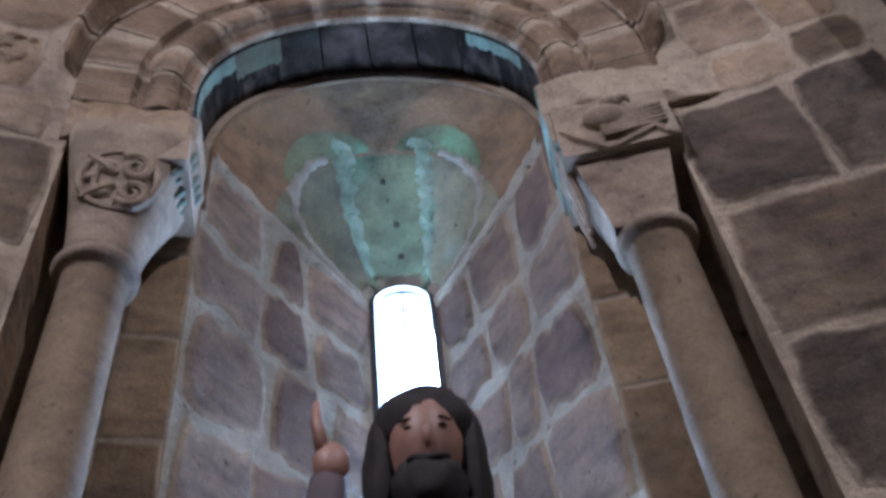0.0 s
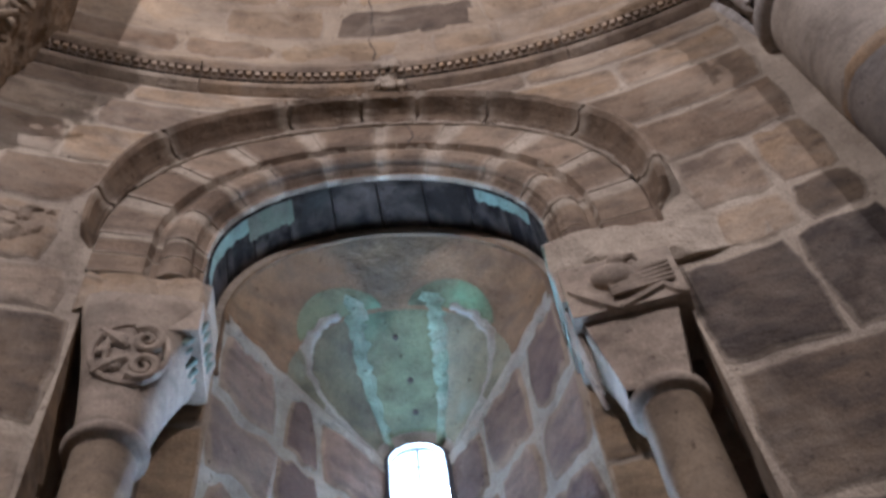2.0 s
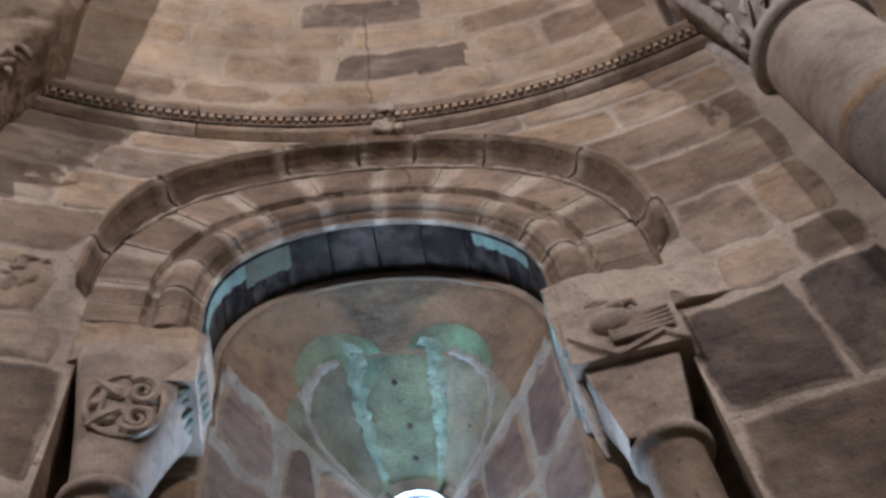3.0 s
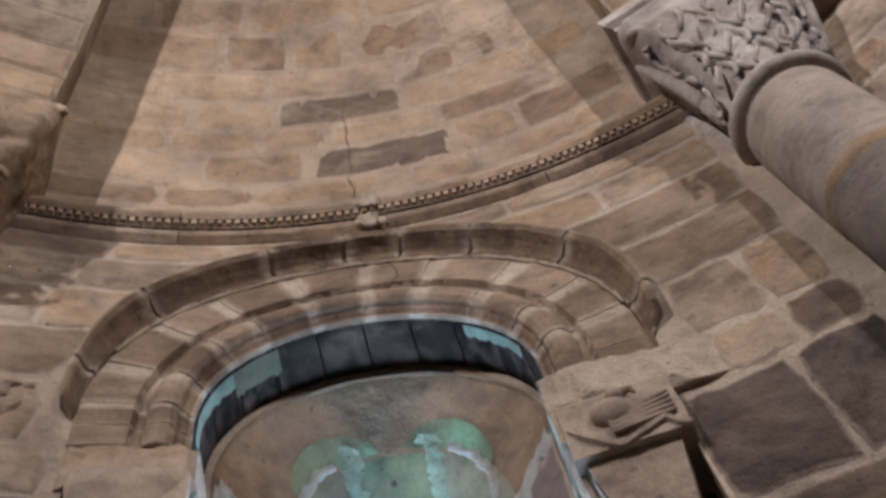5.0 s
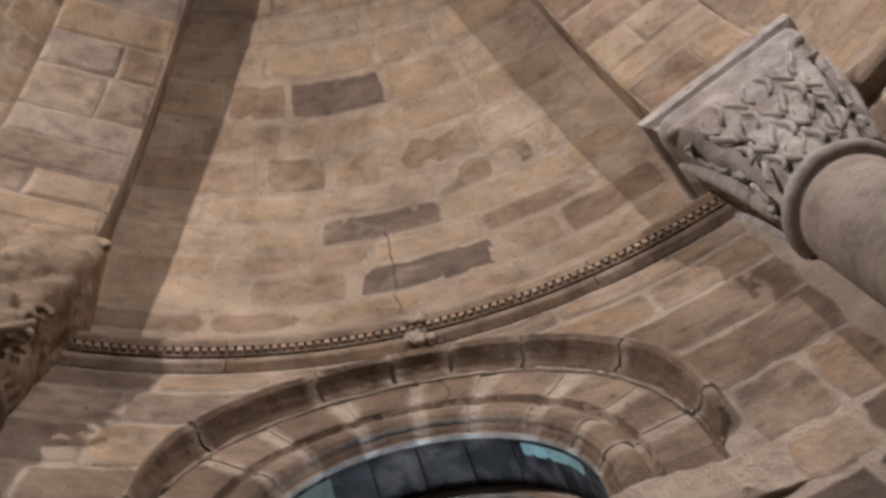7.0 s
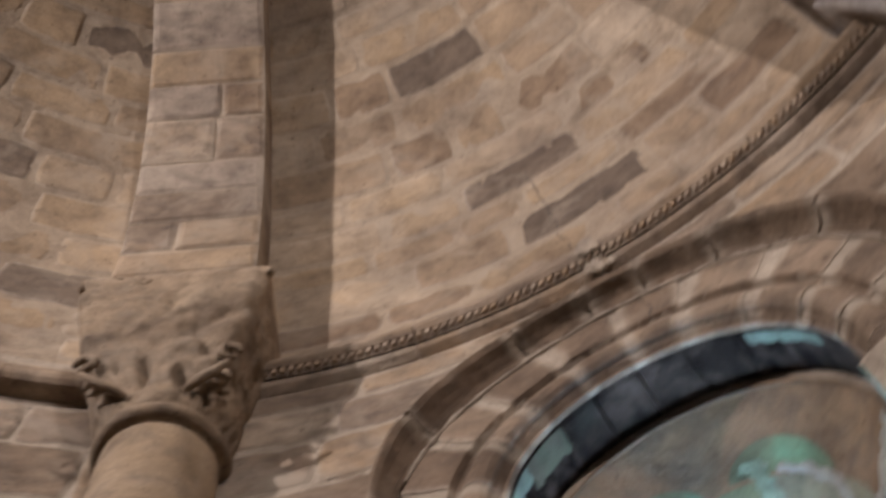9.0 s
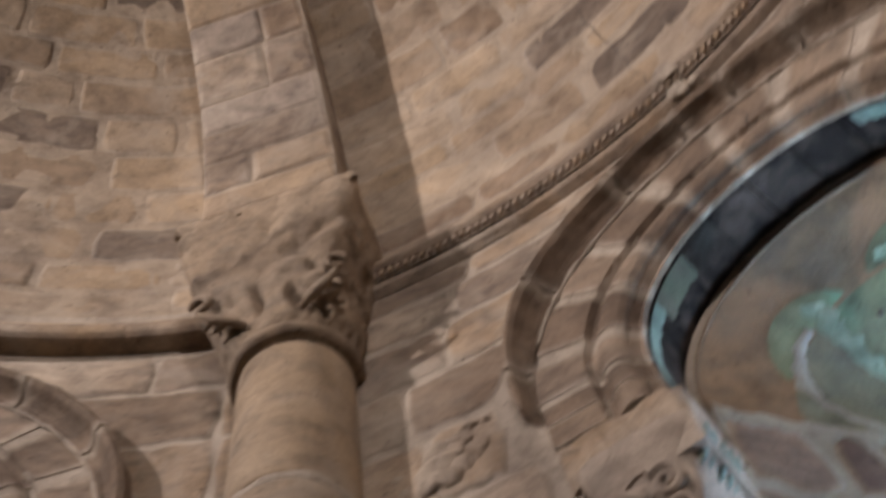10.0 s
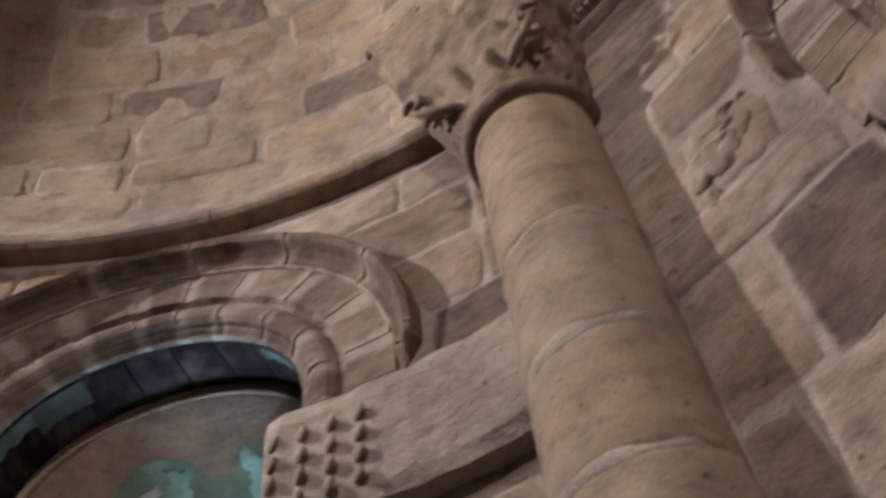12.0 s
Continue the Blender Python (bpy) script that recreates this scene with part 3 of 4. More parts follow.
            rows[1].append(w(0.70 * math.cos(aa), NOOK, ZS + 0.70 * math.sin(aa)))
    sheet(bm, rows, flip=True)
    part("inner_order_bed", bm, MORTAR, win)
    for s in (-1, 1):
        z = SILL
        while z < ZI - 0.05:
            z2 = min(z + rng.uniform(0.30, 0.46), ZI + 0.25)
            bm = bmesh.new()
            f = lambda u, v, h: w(s * u, NOOK - h, v)  # noqa: E731
            block(bm, f, ((0.498, 0.64), (0.498, 0.64)), z + 0.005, z2 - 0.005, 0.006, rng, edge=0.014, rough=0.004)
            if s > 0:
                bmesh.ops.reverse_faces(bm, faces=bm.faces[:])
            part("jamb_stone", bm, JAMB, win)
            z = z2
        bm = bmesh.new()
        sheet(bm, [[w(s * 0.64, NOOK + 0.012, SILL), w(s * 0.64, NOOK + 0.012, ZI + 0.1)], [w(s * NOOK_W, NOOK + 0.012, SILL), w(s * NOOK_W, NOOK + 0.012, ZI + 0.1)]])
        sheet(bm, [[w(s * NOOK_W, NOOK + 0.012, SILL), w(s * NOOK_W, NOOK + 0.012, ZI)], [w(s * NOOK_W, -0.002, SILL), w(s * NOOK_W, -0.002, ZI)]])
        part("nook_back", bm, STONE, win)
    # funnel: lime bed with stones laid in courses
    bm = bmesh.new()
    sheet(bm, [[sp(3 * i / 60, t / 10, -0.004) for i in range(61)] for t in range(11)])
    smooth(bm)
    part("funnel_bed", bm, LIME, win)
    bm = bmesh.new()
    sheet(bm, [[sp(0, t / 8, -0.004), sp(3, t / 8, -0.004)] for t in range(9)])
    sheet(bm, [[w(-RV, -0.01, SILL), w(RV, -0.01, SILL)], [w(-RV, NOOK + 0.012, SILL), w(RV, NOOK + 0.012, SILL)]])
    part("sill", bm, LIME, win)
    bm = bmesh.new()
    sheet(bm, [[sp(1.0 + i / 40, t / 20, 0.002) for i in range(41)] for t in range(0, 9)])
    smooth(bm)
    part("head_bed", bm, OCHRE, win)
    for s in (0, 1):
        v = 0.02
        while v < 0.97:
            v2 = min(v + rng.uniform(0.16, 0.24), 1.0)
            cuts = [0.0, rng.uniform(0.28, 0.45), rng.uniform(0.6, 0.75), 0.97]
            for t0, t1 in zip(cuts, cuts[1:]):
                bm = bmesh.new()
                f = (lambda u, q, h: sp(q, u, h)) if s == 0 else (lambda u, q, h: sp(3 - q, u, h))  # noqa: E731
                block(bm, f, ((t0 + 0.03, t1 - 0.02), (t0 + 0.03 + rng.uniform(-.05, .05), t1 - 0.02 + rng.uniform(-.05, .05))), v + 0.010, v2 - 0.010, 0.006, rng, edge=0.035, rough=0.014)
                part("funnel_stone", bm, MAUVE, win)
            v = v2
    # funnel head: side stones, middle green stone between two lime bands
    mid = lambda q: 0.115 + 0.13 * max((q - 0.32) / 0.65, 0) ** 1.4  # noqa: E731
    for side, m in ((-1, PALE_GREEN), (0, GREEN), (1, PALE_GREEN)):
        bm = bmesh.new()
        m_, k_ = 12, 8
        rows = []
        for jj in range(k_ + 1):
            q = 0.35 + 0.61 * jj / k_
            g = mid(q)
            a0, a1 = (1.5 - g + 0.015, 1.5 + g - 0.015) if side == 0 else (1.5 + side * (g + 0.015), 1.5 + side * 0.47)
            rows.append([sp(a0 + (a1 - a0) * i / m_, q, 0.008 if 0 < i < m_ and 0 < jj < k_ else -0.006) for i in range(m_ + 1)])
        sheet(bm, rows)
        smooth(bm)
        part("head_stone", bm, m, win)

    def ribbon(path, half, lift=0.012):
        """A ragged flat band of lime over the funnel; path of (s, t)."""
        bm = bmesh.new()
        rows = []
        for k, (s, t) in enumerate(path):
            (s0, t0), (s1, t1) = path[max(k - 1, 0)], path[min(k + 1, len(path) - 1)]
            ds, dt = (s1 - s0) * 0.95, (t1 - t0) * 0.65
            ln = math.hypot(ds, dt) or 1
            ns, nt = -dt / ln / 0.95, ds / ln / 0.65
            a, c_ = half * rng.uniform(0.4, 1.5), half * rng.uniform(0.4, 1.5)
            mid = rng.uniform(-0.3, 0.3) * half
            rows.append([sp(min(max(s + ns * q, 0.01), 2.99), min(max(t + nt * q, 0), 1), h) for q, h in
                         ((-a, -0.004), (-a * 0.7, lift * 0.8), (mid, lift + rng.uniform(-0.003, 0.004)), (c_ * 0.7, lift * 0.8), (c_, -0.004))])
        sheet(bm, rows)
        smooth(bm)
        return bm
    for side in (-1, 1):
        part("lime_rib", ribbon([(1.5 + side * mid(0.30 + 0.68 * q / 30) + rng.uniform(-.010, .010), 0.30 + 0.68 * q / 30) for q in range(31)], 0.036, 0.011), GREEN_LIME, win)
    for ds, t in ((-0.02, 0.72), (-0.03, 0.86), (0.015, 0.52)):
        bm = bmesh.new()
        blob(bm, sp(1.5 + ds, t, 0.006), (0.011, 0.011, 0.011), sub=2)
        part("socket_hole", bm, CRACK, win, "small dark socket")
    # old green wash in two lobes over the ochre
    for s0, s1 in ((1.17, 1.46), (1.54, 1.83)):
        bm = bmesh.new()
        rows = [[sp(s0 + (s1 - s0) * i / 16, 0.37 - (0.02 + 0.13 * math.sin(math.pi * i / 16) ** 0.7) * (1 - j / 4), 0.006) for i in range(17)] for j in range(5)]
        sheet(bm, rows)
        smooth(bm)
        part("green_wash", bm, GREEN, win)
    for sg in (-1, 1):
        part("lime_band", ribbon([(1.5 + sg * (0.17 + 0.29 * math.sin(math.pi * 0.5 * q / 24)), 0.36 + 0.56 * (1 - math.cos(math.pi * 0.5 * q / 24)) * (0.4 + 0.6 * q / 24)) for q in range(25)], 0.022), LIME, win)
        part("lime_band", ribbon([(1.5 + sg * 0.505, 0.02 + 0.95 * q / 30) for q in range(31)], 0.024), LIME, win)
    bm = bmesh.new()
    tube(bm, [sp(0.85 + 1.3 * q / 40, 0.005, 0.0) for q in range(41)], [rng.uniform(0.006, 0.012) for _ in range(41)], 6)
    smooth(bm)
    part("worn_arris", bm, OCHRE, win)
    # slit: iron frame, glass, outer reveal
    so = lambda s, d, h: slit_place(w, s, d, h)  # noqa: E731
    bm = bmesh.new()
    outline = [i / 40 * 3 for i in range(41)]
    tube(bm, [so(s, SLIT_D + 0.01, 0.0) for s in outline], 0.017, 6)
    part("iron_frame", bm, IRON, win)
    bm = bmesh.new()
    tube(bm, [w(0, SLIT_D + 0.02, SILL + 0.25), w(0, SLIT_D + 0.02, SLIT_TOP - 0.003)], 0.004, 5)
    for k in range(1, 5):
        zz = SLIT_TOP - 0.09 - 0.30 * (k - 1)
        tube(bm, [w(-SLIT_W, SLIT_D + 0.02, zz), w(SLIT_W, SLIT_D + 0.02, zz)], 0.003, 5)
    part("glazing_bar", bm, IRON, win)
    bm = bmesh.new()
    bm.faces.new([bm.verts.new(so(s, SLIT_D + 0.025, 0.0)) for s in outline])
    pane = part("pane", bm, GLASS, win)
    pane.visible_shadow = False
    bm = bmesh.new()
    sheet(bm, [[so(s, d, 0.012) for s in outline] for d in (SLIT_D - 0.02, SLIT_D + 0.18)])
    part("outer_reveal", bm, LIME, win)
    # columns in the nooks
    for s, design in ((-1, left_design), (1, right_design)):
        col = thing("window_column", "slender round sandstone column with a carved capital in the window's nook", "column", group="window columns")
        uc, dc = (0.680 if s > 0 else -0.678), 0.07
        c = w(uc, dc, 0)
        bm = bmesh.new()
        lathe(bm, (c.x, c.y), [(0.081, SILL), (0.080, 3.1), (0.078, 3.61)], 28, wobble=lambda q, z: 0.0015 * math.sin(5 * q + 9 * z))
        smooth(bm)
        part("shaft", bm, NOOK_SHAFT, col)
        bm = bmesh.new()
        lathe(bm, (c.x, c.y), [(0.078, 3.60)] + [(0.086 + 0.020 * math.sin(radians(x)), 3.632 - 0.022 * math.cos(radians(x))) for x in range(0, 181, 20)] + [(0.08, 3.66)], 28)
        smooth(bm)
        part("astragal", bm, CARVED, col)
        bm = bmesh.new()
        carve_capital(bm, w, uc, dc, 3.652, 4.10, design, rng)
        part("capital", bm, [CARVED, TEAL], col, "carved stone capital with traces of teal paint")
        bm = bmesh.new()
        worn = number == 1 and s < 0
        u0, u1 = s * 0.49, s * (0.84 if worn else 1.12 if number == 1 else 1.36 if s > 0 else 0.98)
        thin = lambda t: 1 - 0.97 * min(max((t - 0.30) / 0.62, 0), 1) ** 0.8 if number == 1 and s > 0 else 1.0  # noqa: E731
        pf = [(0.02, 4.10), (-0.012, 4.102), (-0.02, 4.15), (-0.018, 4.25), (-0.008, ZI), (0.19, ZI), (0.19, 4.10)] if worn else [(0.02, 4.10), (-0.05, 4.102), (-0.07, 4.13), (-0.072, 4.27), (-0.055, ZI - 0.004), (0.19, ZI), (0.19, 4.10)] if number == 1 else [(0.02, 3.86), (-0.07, 3.86), (-0.085, 3.90), (-0.10, 4.22), (-0.085, ZI), (0.19, ZI), (0.19, 3.86)]
        rows = [[w(u0 + (u1 - u0) * i / 14 + rng.uniform(-.004, .004), (d * thin(i / 14) + rng.uniform(-.008, .008) + (0.018 if i == 0 else 0) if d < 0 else d), z + rng.uniform(-.006, .006)) for d, z in pf] for i in range(15)]
        vs = sheet(bm, rows, flip=s > 0)
        bm.faces.new(vs[0]).material_index = 0 if worn or number != 1 else 1
        bm.faces.new(vs[-1][::-1])
        fb = bmesh.new()
        vs = sheet(fb, [[w(s * q, d, z + rng.uniform(-.005, .005)) for d, z in ((-0.055, 3.98), (-0.06, 4.105), (0.20, 4.105), (0.20, 3.98))] for q in (0.492, 0.53, 0.60)], close_u=True, flip=s < 0)
        fb.faces.new(vs[0]).material_index = 1
        part("impost_foot", fb, [CARVED, CARVED if worn else TEAL], col, "squared block under the impost with teal paint")
        part("impost", bm, [STONE if worn else MORTAR, TEAL], col, "moulded impost block with teal paint on its end")
    return win


def slit_place(w, s, d, h):
    wide = SLIT_W - h
    spring, low = SLIT_TOP - SLIT_W, SILL + 0.25
    if s <= 1:
        return w(wide, d, low + (spring - low) * s)
    if s >= 2:
        return w(-wide, d, spring + (low - spring) * (s - 2))
    a = math.pi * (s - 1)
    return w(wide * math.cos(a), d, spring + wide * math.sin(a))


LABEL = "round-headed slit window in a splayed recess of green-washed stone"
window(BAYS[1], "", 11, "disc", "beast", 1, LABEL)
window(BAYS[0], "", 12, "balls", "balls", 2, LABEL)
window(BAYS[2], "", 13, "balls", "balls", 3, LABEL)


# ---- cornice ----
def cornice(azc, half, billets, label):
    c = thing("cornice", label, "cornice", "structure")
    n = 40
    az = [azc - half + 2 * half * i / n for i in range(n + 1)]
    upper = [(0.03, ZC + 0.095), (-0.050, ZC + 0.095), (-0.076, ZC + 0.080), (-0.082, ZC + 0.040), (-0.068, ZC + 0.016), (0.03, ZC + 0.016)]
    lower = [(0.03, ZC - 0.016), (-0.016, ZC - 0.016)] + [(-0.012 - 0.030 * math.sin(radians(x)), ZC - 0.046 + 0.030 * math.cos(radians(x))) for x in range(20, 161, 28)] + [(-0.006, ZC - 0.085), (0.03, ZC - 0.09)]
    if not billets:
        upper = [(0.03, ZC + 0.10), (-0.06, ZC + 0.10), (-0.07, ZC + 0.06), (-0.055, ZC + 0.04)] + [(-0.05 - 0.045 * math.sin(radians(x)), ZC - 0.005 + 0.045 * math.cos(radians(x))) for x in range(0, 181, 30)] + [(0.03, ZC - 0.055)]
        lower = None
    for pf, nm in ((upper, "upper_fillet"), (lower, "lower_fillet")):
        if not pf:
            continue
        cuts = [0, 11, 22, 31, 40] if azc else [0, 10, 20, 30, 40]
        for i0, i1 in zip(cuts, cuts[1:]):
            bm = bmesh.new()
            vs = sheet(bm, [[P(az[i] + (0.04 if i == i0 else -0.04 if i == i1 else 0), R + d, z) for d, z in pf] for i in range(i0, i1 + 1)])
            bm.faces.new(vs[0][::-1])
            bm.faces.new(vs[-1])
            part(nm, bm, STONE, c)
    if billets:
        bm = bmesh.new()
        sheet(bm, [[P(a, R - 0.050, z) for z in (ZC - 0.03, ZC + 0.03)] for a in az])
        part("billet_bed", bm, STONE, c)
        k = int(math.radians(2 * half) * R / 0.0345)
        bm = bmesh.new()
        a = radians(0)
        box_at(bm, Matrix.Identity(4), 0.0225, 0.044, 0.034, 0.002)
        me = bpy.data.meshes.new("billet")
        bm.to_mesh(me)
        bm.free()
        me.materials.append(STONE)
        for i in range(k):
            aa = azc - half + 2 * half * (i + 0.5) / k
            ob = new("billet", me)
            ob.parent = c
            p = P(aa, R - 0.044, ZC)
            ob.matrix_basis = pose(p.x, p.y, p.z, 0, 0, -aa)


cornice(BAYS[1], 24.6, True, "stone cornice with a row of small billets below the half dome")
cornice(BAYS[0], 22.6, False, "stone cornice with a plain roll moulding below the half dome")
cornice(BAYS[2], 24.6, False, "stone cornice with a plain roll moulding below the half dome")


# ---- engaged columns and ribs ----
COL_R, COL_D = 0.190, -0.07
RIB_HALF, RIB_UP, RIB_OFF = 0.33, 0.31, 0.07
ZK = 5.10                # the ring under the great capitals


def engaged_column(az, material, seed, label):
    rng = random.Random(seed)
    col = thing("engaged_column", label, "column", group="engaged columns of the apse")
    base = P(az, R + COL_D, 0)
    turn = Matrix.Translation((base.x, base.y, 0)) @ pose(0, 0, 0, 0, 0, -az)
    # local: x along the wall, y outward into the wall
    out = 0.045 if az > 0 else -0.03
    at = lambda x, y, z: turn @ Vector((x + out * min(max((z - ZK) / 0.4, 0), 1), y, z))  # noqa: E731
    z = 0.0
    cuts = [0.0, 0.6, 1.15, 1.7, 2.2, 2.62, 3.05, 3.48, 3.86, 4.32, 5.06] if az < 0 else [0.0, 0.7, 1.3, 1.9, 2.5, 3.0, 3.5, 3.95, 4.42, 5.06]
    for z0, z1 in zip(cuts, cuts[1:]):
        bm = bmesh.new()
        q = COL_R + rng.uniform(-0.002, 0.003)
        vs = lathe(bm, (base.x, base.y), [(q - 0.006, z0 + 0.012), (q - 0.001, z0 + 0.018), (q, z0 + 0.03), (q, (z0 + z1) / 2), (q, z1 - 0.03), (q - 0.001, z1 - 0.016), (q - 0.006, z1 - 0.010)], 40, wobble=lambda a, zz: 0.002 * math.sin(3 * a + 4 * zz))
        smooth(bm)
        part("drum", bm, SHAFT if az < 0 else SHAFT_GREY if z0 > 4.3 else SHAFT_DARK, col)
        if z0 > 2:
            bm = bmesh.new()
            turn_at, wide = rng.uniform(0, 6), rng.uniform(0.030, 0.048)
            lathe(bm, (base.x, base.y), [(COL_R - 0.008, z0 - wide), (COL_R + 0.0025, z0 - wide * 0.6), (COL_R + 0.005, z0), (COL_R + 0.002, z0 + wide * 0.6), (COL_R - 0.008, z0 + wide)], 48,
                  wobble=lambda a, zz: 0.003 * math.sin(2 * a + turn_at + 40 * zz) + 0.009 * noise.noise(Vector((3 * math.cos(a), 3 * math.sin(a), zz * 22 + turn_at))) - 0.003)
            smooth(bm)
            part("joint_collar", bm, OCHRE if az > 0 and z0 > 4 else MORTAR, col, "smeared lime collar over a joint")
    bm = bmesh.new()
    lathe(bm, (base.x, base.y), [(COL_R - 0.0055, 0.0), (COL_R - 0.0055, 5.08)], 32)
    part("drum_joint_core", bm, MORTAR, col)
    bm = bmesh.new()
    lathe(bm, (base.x, base.y), [(COL_R - 0.01, ZK - 0.05)] + [(COL_R + 0.005 + 0.035 * math.sin(radians(x)), ZK - 0.035 * math.cos(radians(x))) for x in range(0, 181, 15)] + [(COL_R - 0.01, ZK + 0.05)], 40)
    smooth(bm)
    part("astragal", bm, material, col, "rounded stone ring under the capital")
    # capital
    worn = material is CARVED_GOLD
    z0, z1 = ZK + 0.03, 5.93 if worn else 5.90
    bm = bmesh.new()
    rows = []
    n, m = 120, 44
    for k in range(m + 1):
        t = k / m
        row = []
        for i in range(n):
            a = 2 * math.pi * i / n
            c, s = math.cos(a), math.sin(a)
            sq = min(1 / max(abs(c), abs(s)), 1.36 if worn else 1.32)
            f = min(1, t * (1.9 if worn else 1.15)) ** 1.2
            r = COL_R + 0.012 + (0.345 - COL_R) * t ** 0.95 if worn else COL_R + 0.01 + 0.14 * t ** 1.6
            rr = r * ((1 - f) + f * sq)
            p = Vector((c * 2.6, s * 2.6, t * 4 + seed))
            if worn:
                # flaked faces with ridges and deep hollows near the lower corners
                ridge = abs(noise.noise(p * 1.7)) * 0.014 + 0.010 * noise.noise(p * 6.0) + 0.009 * noise.noise(p * 13.0)
                hollow = max(noise.noise(p * 1.6 + Vector((4.2, 1.3, 0.7))) - 0.18, 0) * 0.20 * max(1 - t * 1.1, 0.1)
                corner = max(sq - 1.12, 0) * 0.10 * noise.noise(p * 3.3)
                rr += (0.012 - ridge - hollow + corner) * (1 if 0 < k else 0)
            else:
                rr += (0.012 * noise.noise(p * 1.3) + 0.010 * noise.noise(p * 3.4)) * (1 if 0 < k < m else 0)
            row.append(at(rr * c, rr * s, z0 + (z1 - z0) * t + (0.014 * noise.noise(p * 4) if worn and k == m else 0)))
        rows.append(row)
    vs = sheet(bm, rows, close_u=True)
    bm.faces.new(vs[-1])
    smooth(bm)
    part("capital_bell", bm, material, col, "flared capital with flaked, weathered faces" if worn else "flared carved capital")
    bm = bmesh.new()
    if worn:
        # what is left of the volutes at the lower corner and a broken lip at the top
        for sx in (-1, 1):
            for q, zz in ((0.0, 0.16), (0.03, 0.27), (0.0, 0.38)):
                cx, cy = sx * (0.215 + q + zz * 0.10), -0.20 - q - zz * 0.10
                tube(bm, [at(cx - sx * 0.022 + sx * 0.036 * math.cos(x * 0.75), cy + 0.012 - 0.012 * math.sin(x * 0.5), z0 + zz + 0.036 * math.sin(x * 0.75)) for x in range(8)], [0.010, 0.015, 0.017, 0.017, 0.016, 0.015, 0.012, 0.008], 7)
            tube(bm, [at(sx * (0.10 + 0.05 * x), -0.215 - 0.018 * x, z0 + 0.07 + 0.030 * x + 0.012 * math.sin(2 * x)) for x in range(4)], [0.012, 0.020, 0.018, 0.010], 7)
        for q in range(26):
            x = -0.36 + 0.72 * q / 25 + rng.uniform(-.01, .01)
            blob(bm, at(x, -0.335 + rng.uniform(-.012, .012), z1 - rng.uniform(0.0, 0.05)), (rng.uniform(.014, .04), rng.uniform(.010, .022), rng.uniform(.008, .024)), sub=2)
    for side in range(0 if worn else 3):
        b = (-90, 180, 0)[side]
        for k in range(7):
            x0 = -0.18 + 0.06 * k
            for j in range(4):
                pts = []
                zb = z0 + 0.05 + 0.15 * j + rng.uniform(-.02, .02)
                for q in range(6):
                    t = q / 5
                    tt = (zb + 0.14 * t - z0) / (z1 - z0)
                    off = COL_R + 0.012 + 0.135 * max(tt, 0) ** 1.6
                    lx = (x0 + 0.022 * math.sin(4 * t + k * 2.3 + j * 1.7 + seed)) * (0.8 + 0.4 * tt)
                    v = Matrix.Rotation(radians(b + 90), 3, "Z") @ Vector((lx, -off, 0))
                    pts.append(at(v.x, v.y, zb + 0.14 * t))
                w_ = rng.uniform(0.7, 1.1)
                tube(bm, pts, [0.008 * w_, 0.012 * w_, 0.014 * w_, 0.014 * w_, 0.012 * w_, 0.007 * w_], 6)
    for sx in () if worn else (-1, 1):
        # large curled leaves at the corners
        for q in range(3):
            blob(bm, at(sx * (0.23 + 0.02 * q), -0.23 - 0.02 * q, z1 - 0.16 + 0.05 * q), (0.04, 0.04, 0.045))
        tube(bm, [at(sx * (0.275 + 0.035 * math.cos(x * 0.8)), -0.275 - 0.03 * math.sin(x * 0.8), z1 - 0.05 - 0.02 * x) for x in range(8)], [0.02, 0.022, 0.022, 0.02, 0.018, 0.016, 0.014, 0.01], 7)
        for y in (-0.05, 0.08):
            tube(bm, [at(sx * (COL_R + 0.02 + 0.13 * (x / 6) ** 1.5), y - 0.02 * x * (y < 0), z0 + 0.08 + 0.10 * x) for x in range(7)], [0.02, 0.030, 0.036, 0.038, 0.034, 0.026, 0.014], 8)
    smooth(bm)
    part("capital_foliage", bm, material, col, "broken remains of carved volutes" if worn else "interlaced leaves and volutes in relief")
    # abacus
    bm = bmesh.new()
    h = [(0.305, z1), (0.33, z1 + 0.035), (0.33, z1 + 0.05), (0.317, z1 + 0.06), (0.36, z1 + 0.085), (0.365, z1 + 0.145), (0.355, z1 + 0.15)]
    if worn:
        h = [(0.345, z1 - 0.01), (0.362, z1 + 0.02), (0.366, z1 + 0.07), (0.35, z1 + 0.10), (0.335, z1 + 0.105)]
    edge = [(-1, 0.28)] + [(-1, 0.28 - q / 6 * 1.2) for q in range(1, 6)] + [(-1 + q / 6, -0.93) for q in range(13)] + [(1, 0.28 - q / 6 * 1.2) for q in range(5, -1, -1)]
    chip = 0.016 if worn else 0.003
    rows = [[at(x * q + chip * noise.noise(Vector((9 * x, 9 * y, 30 * z))), max(y, -0.93) * (q if y < 0 else 1) + chip * noise.noise(Vector((9 * x, 9 * y + 5, 30 * z))), z + chip * 0.6 * noise.noise(Vector((7 * x, 7 * y, 3)))) for x, y in edge] for q, z in h]
    vs = sheet(bm, rows)
    bm.faces.new(vs[-1])
    bm.faces.new(vs[0][::-1])
    part("abacus", bm, material, col, "moulded abacus slab")
    return col


engaged_column(COL_AZ[0], CARVED_GOLD, 3, "golden sandstone engaged column of stacked drums with a carved capital")
engaged_column(COL_AZ[1], CARVED_GREY, 4, "grey-tan sandstone engaged column of stacked drums with a carved capital")


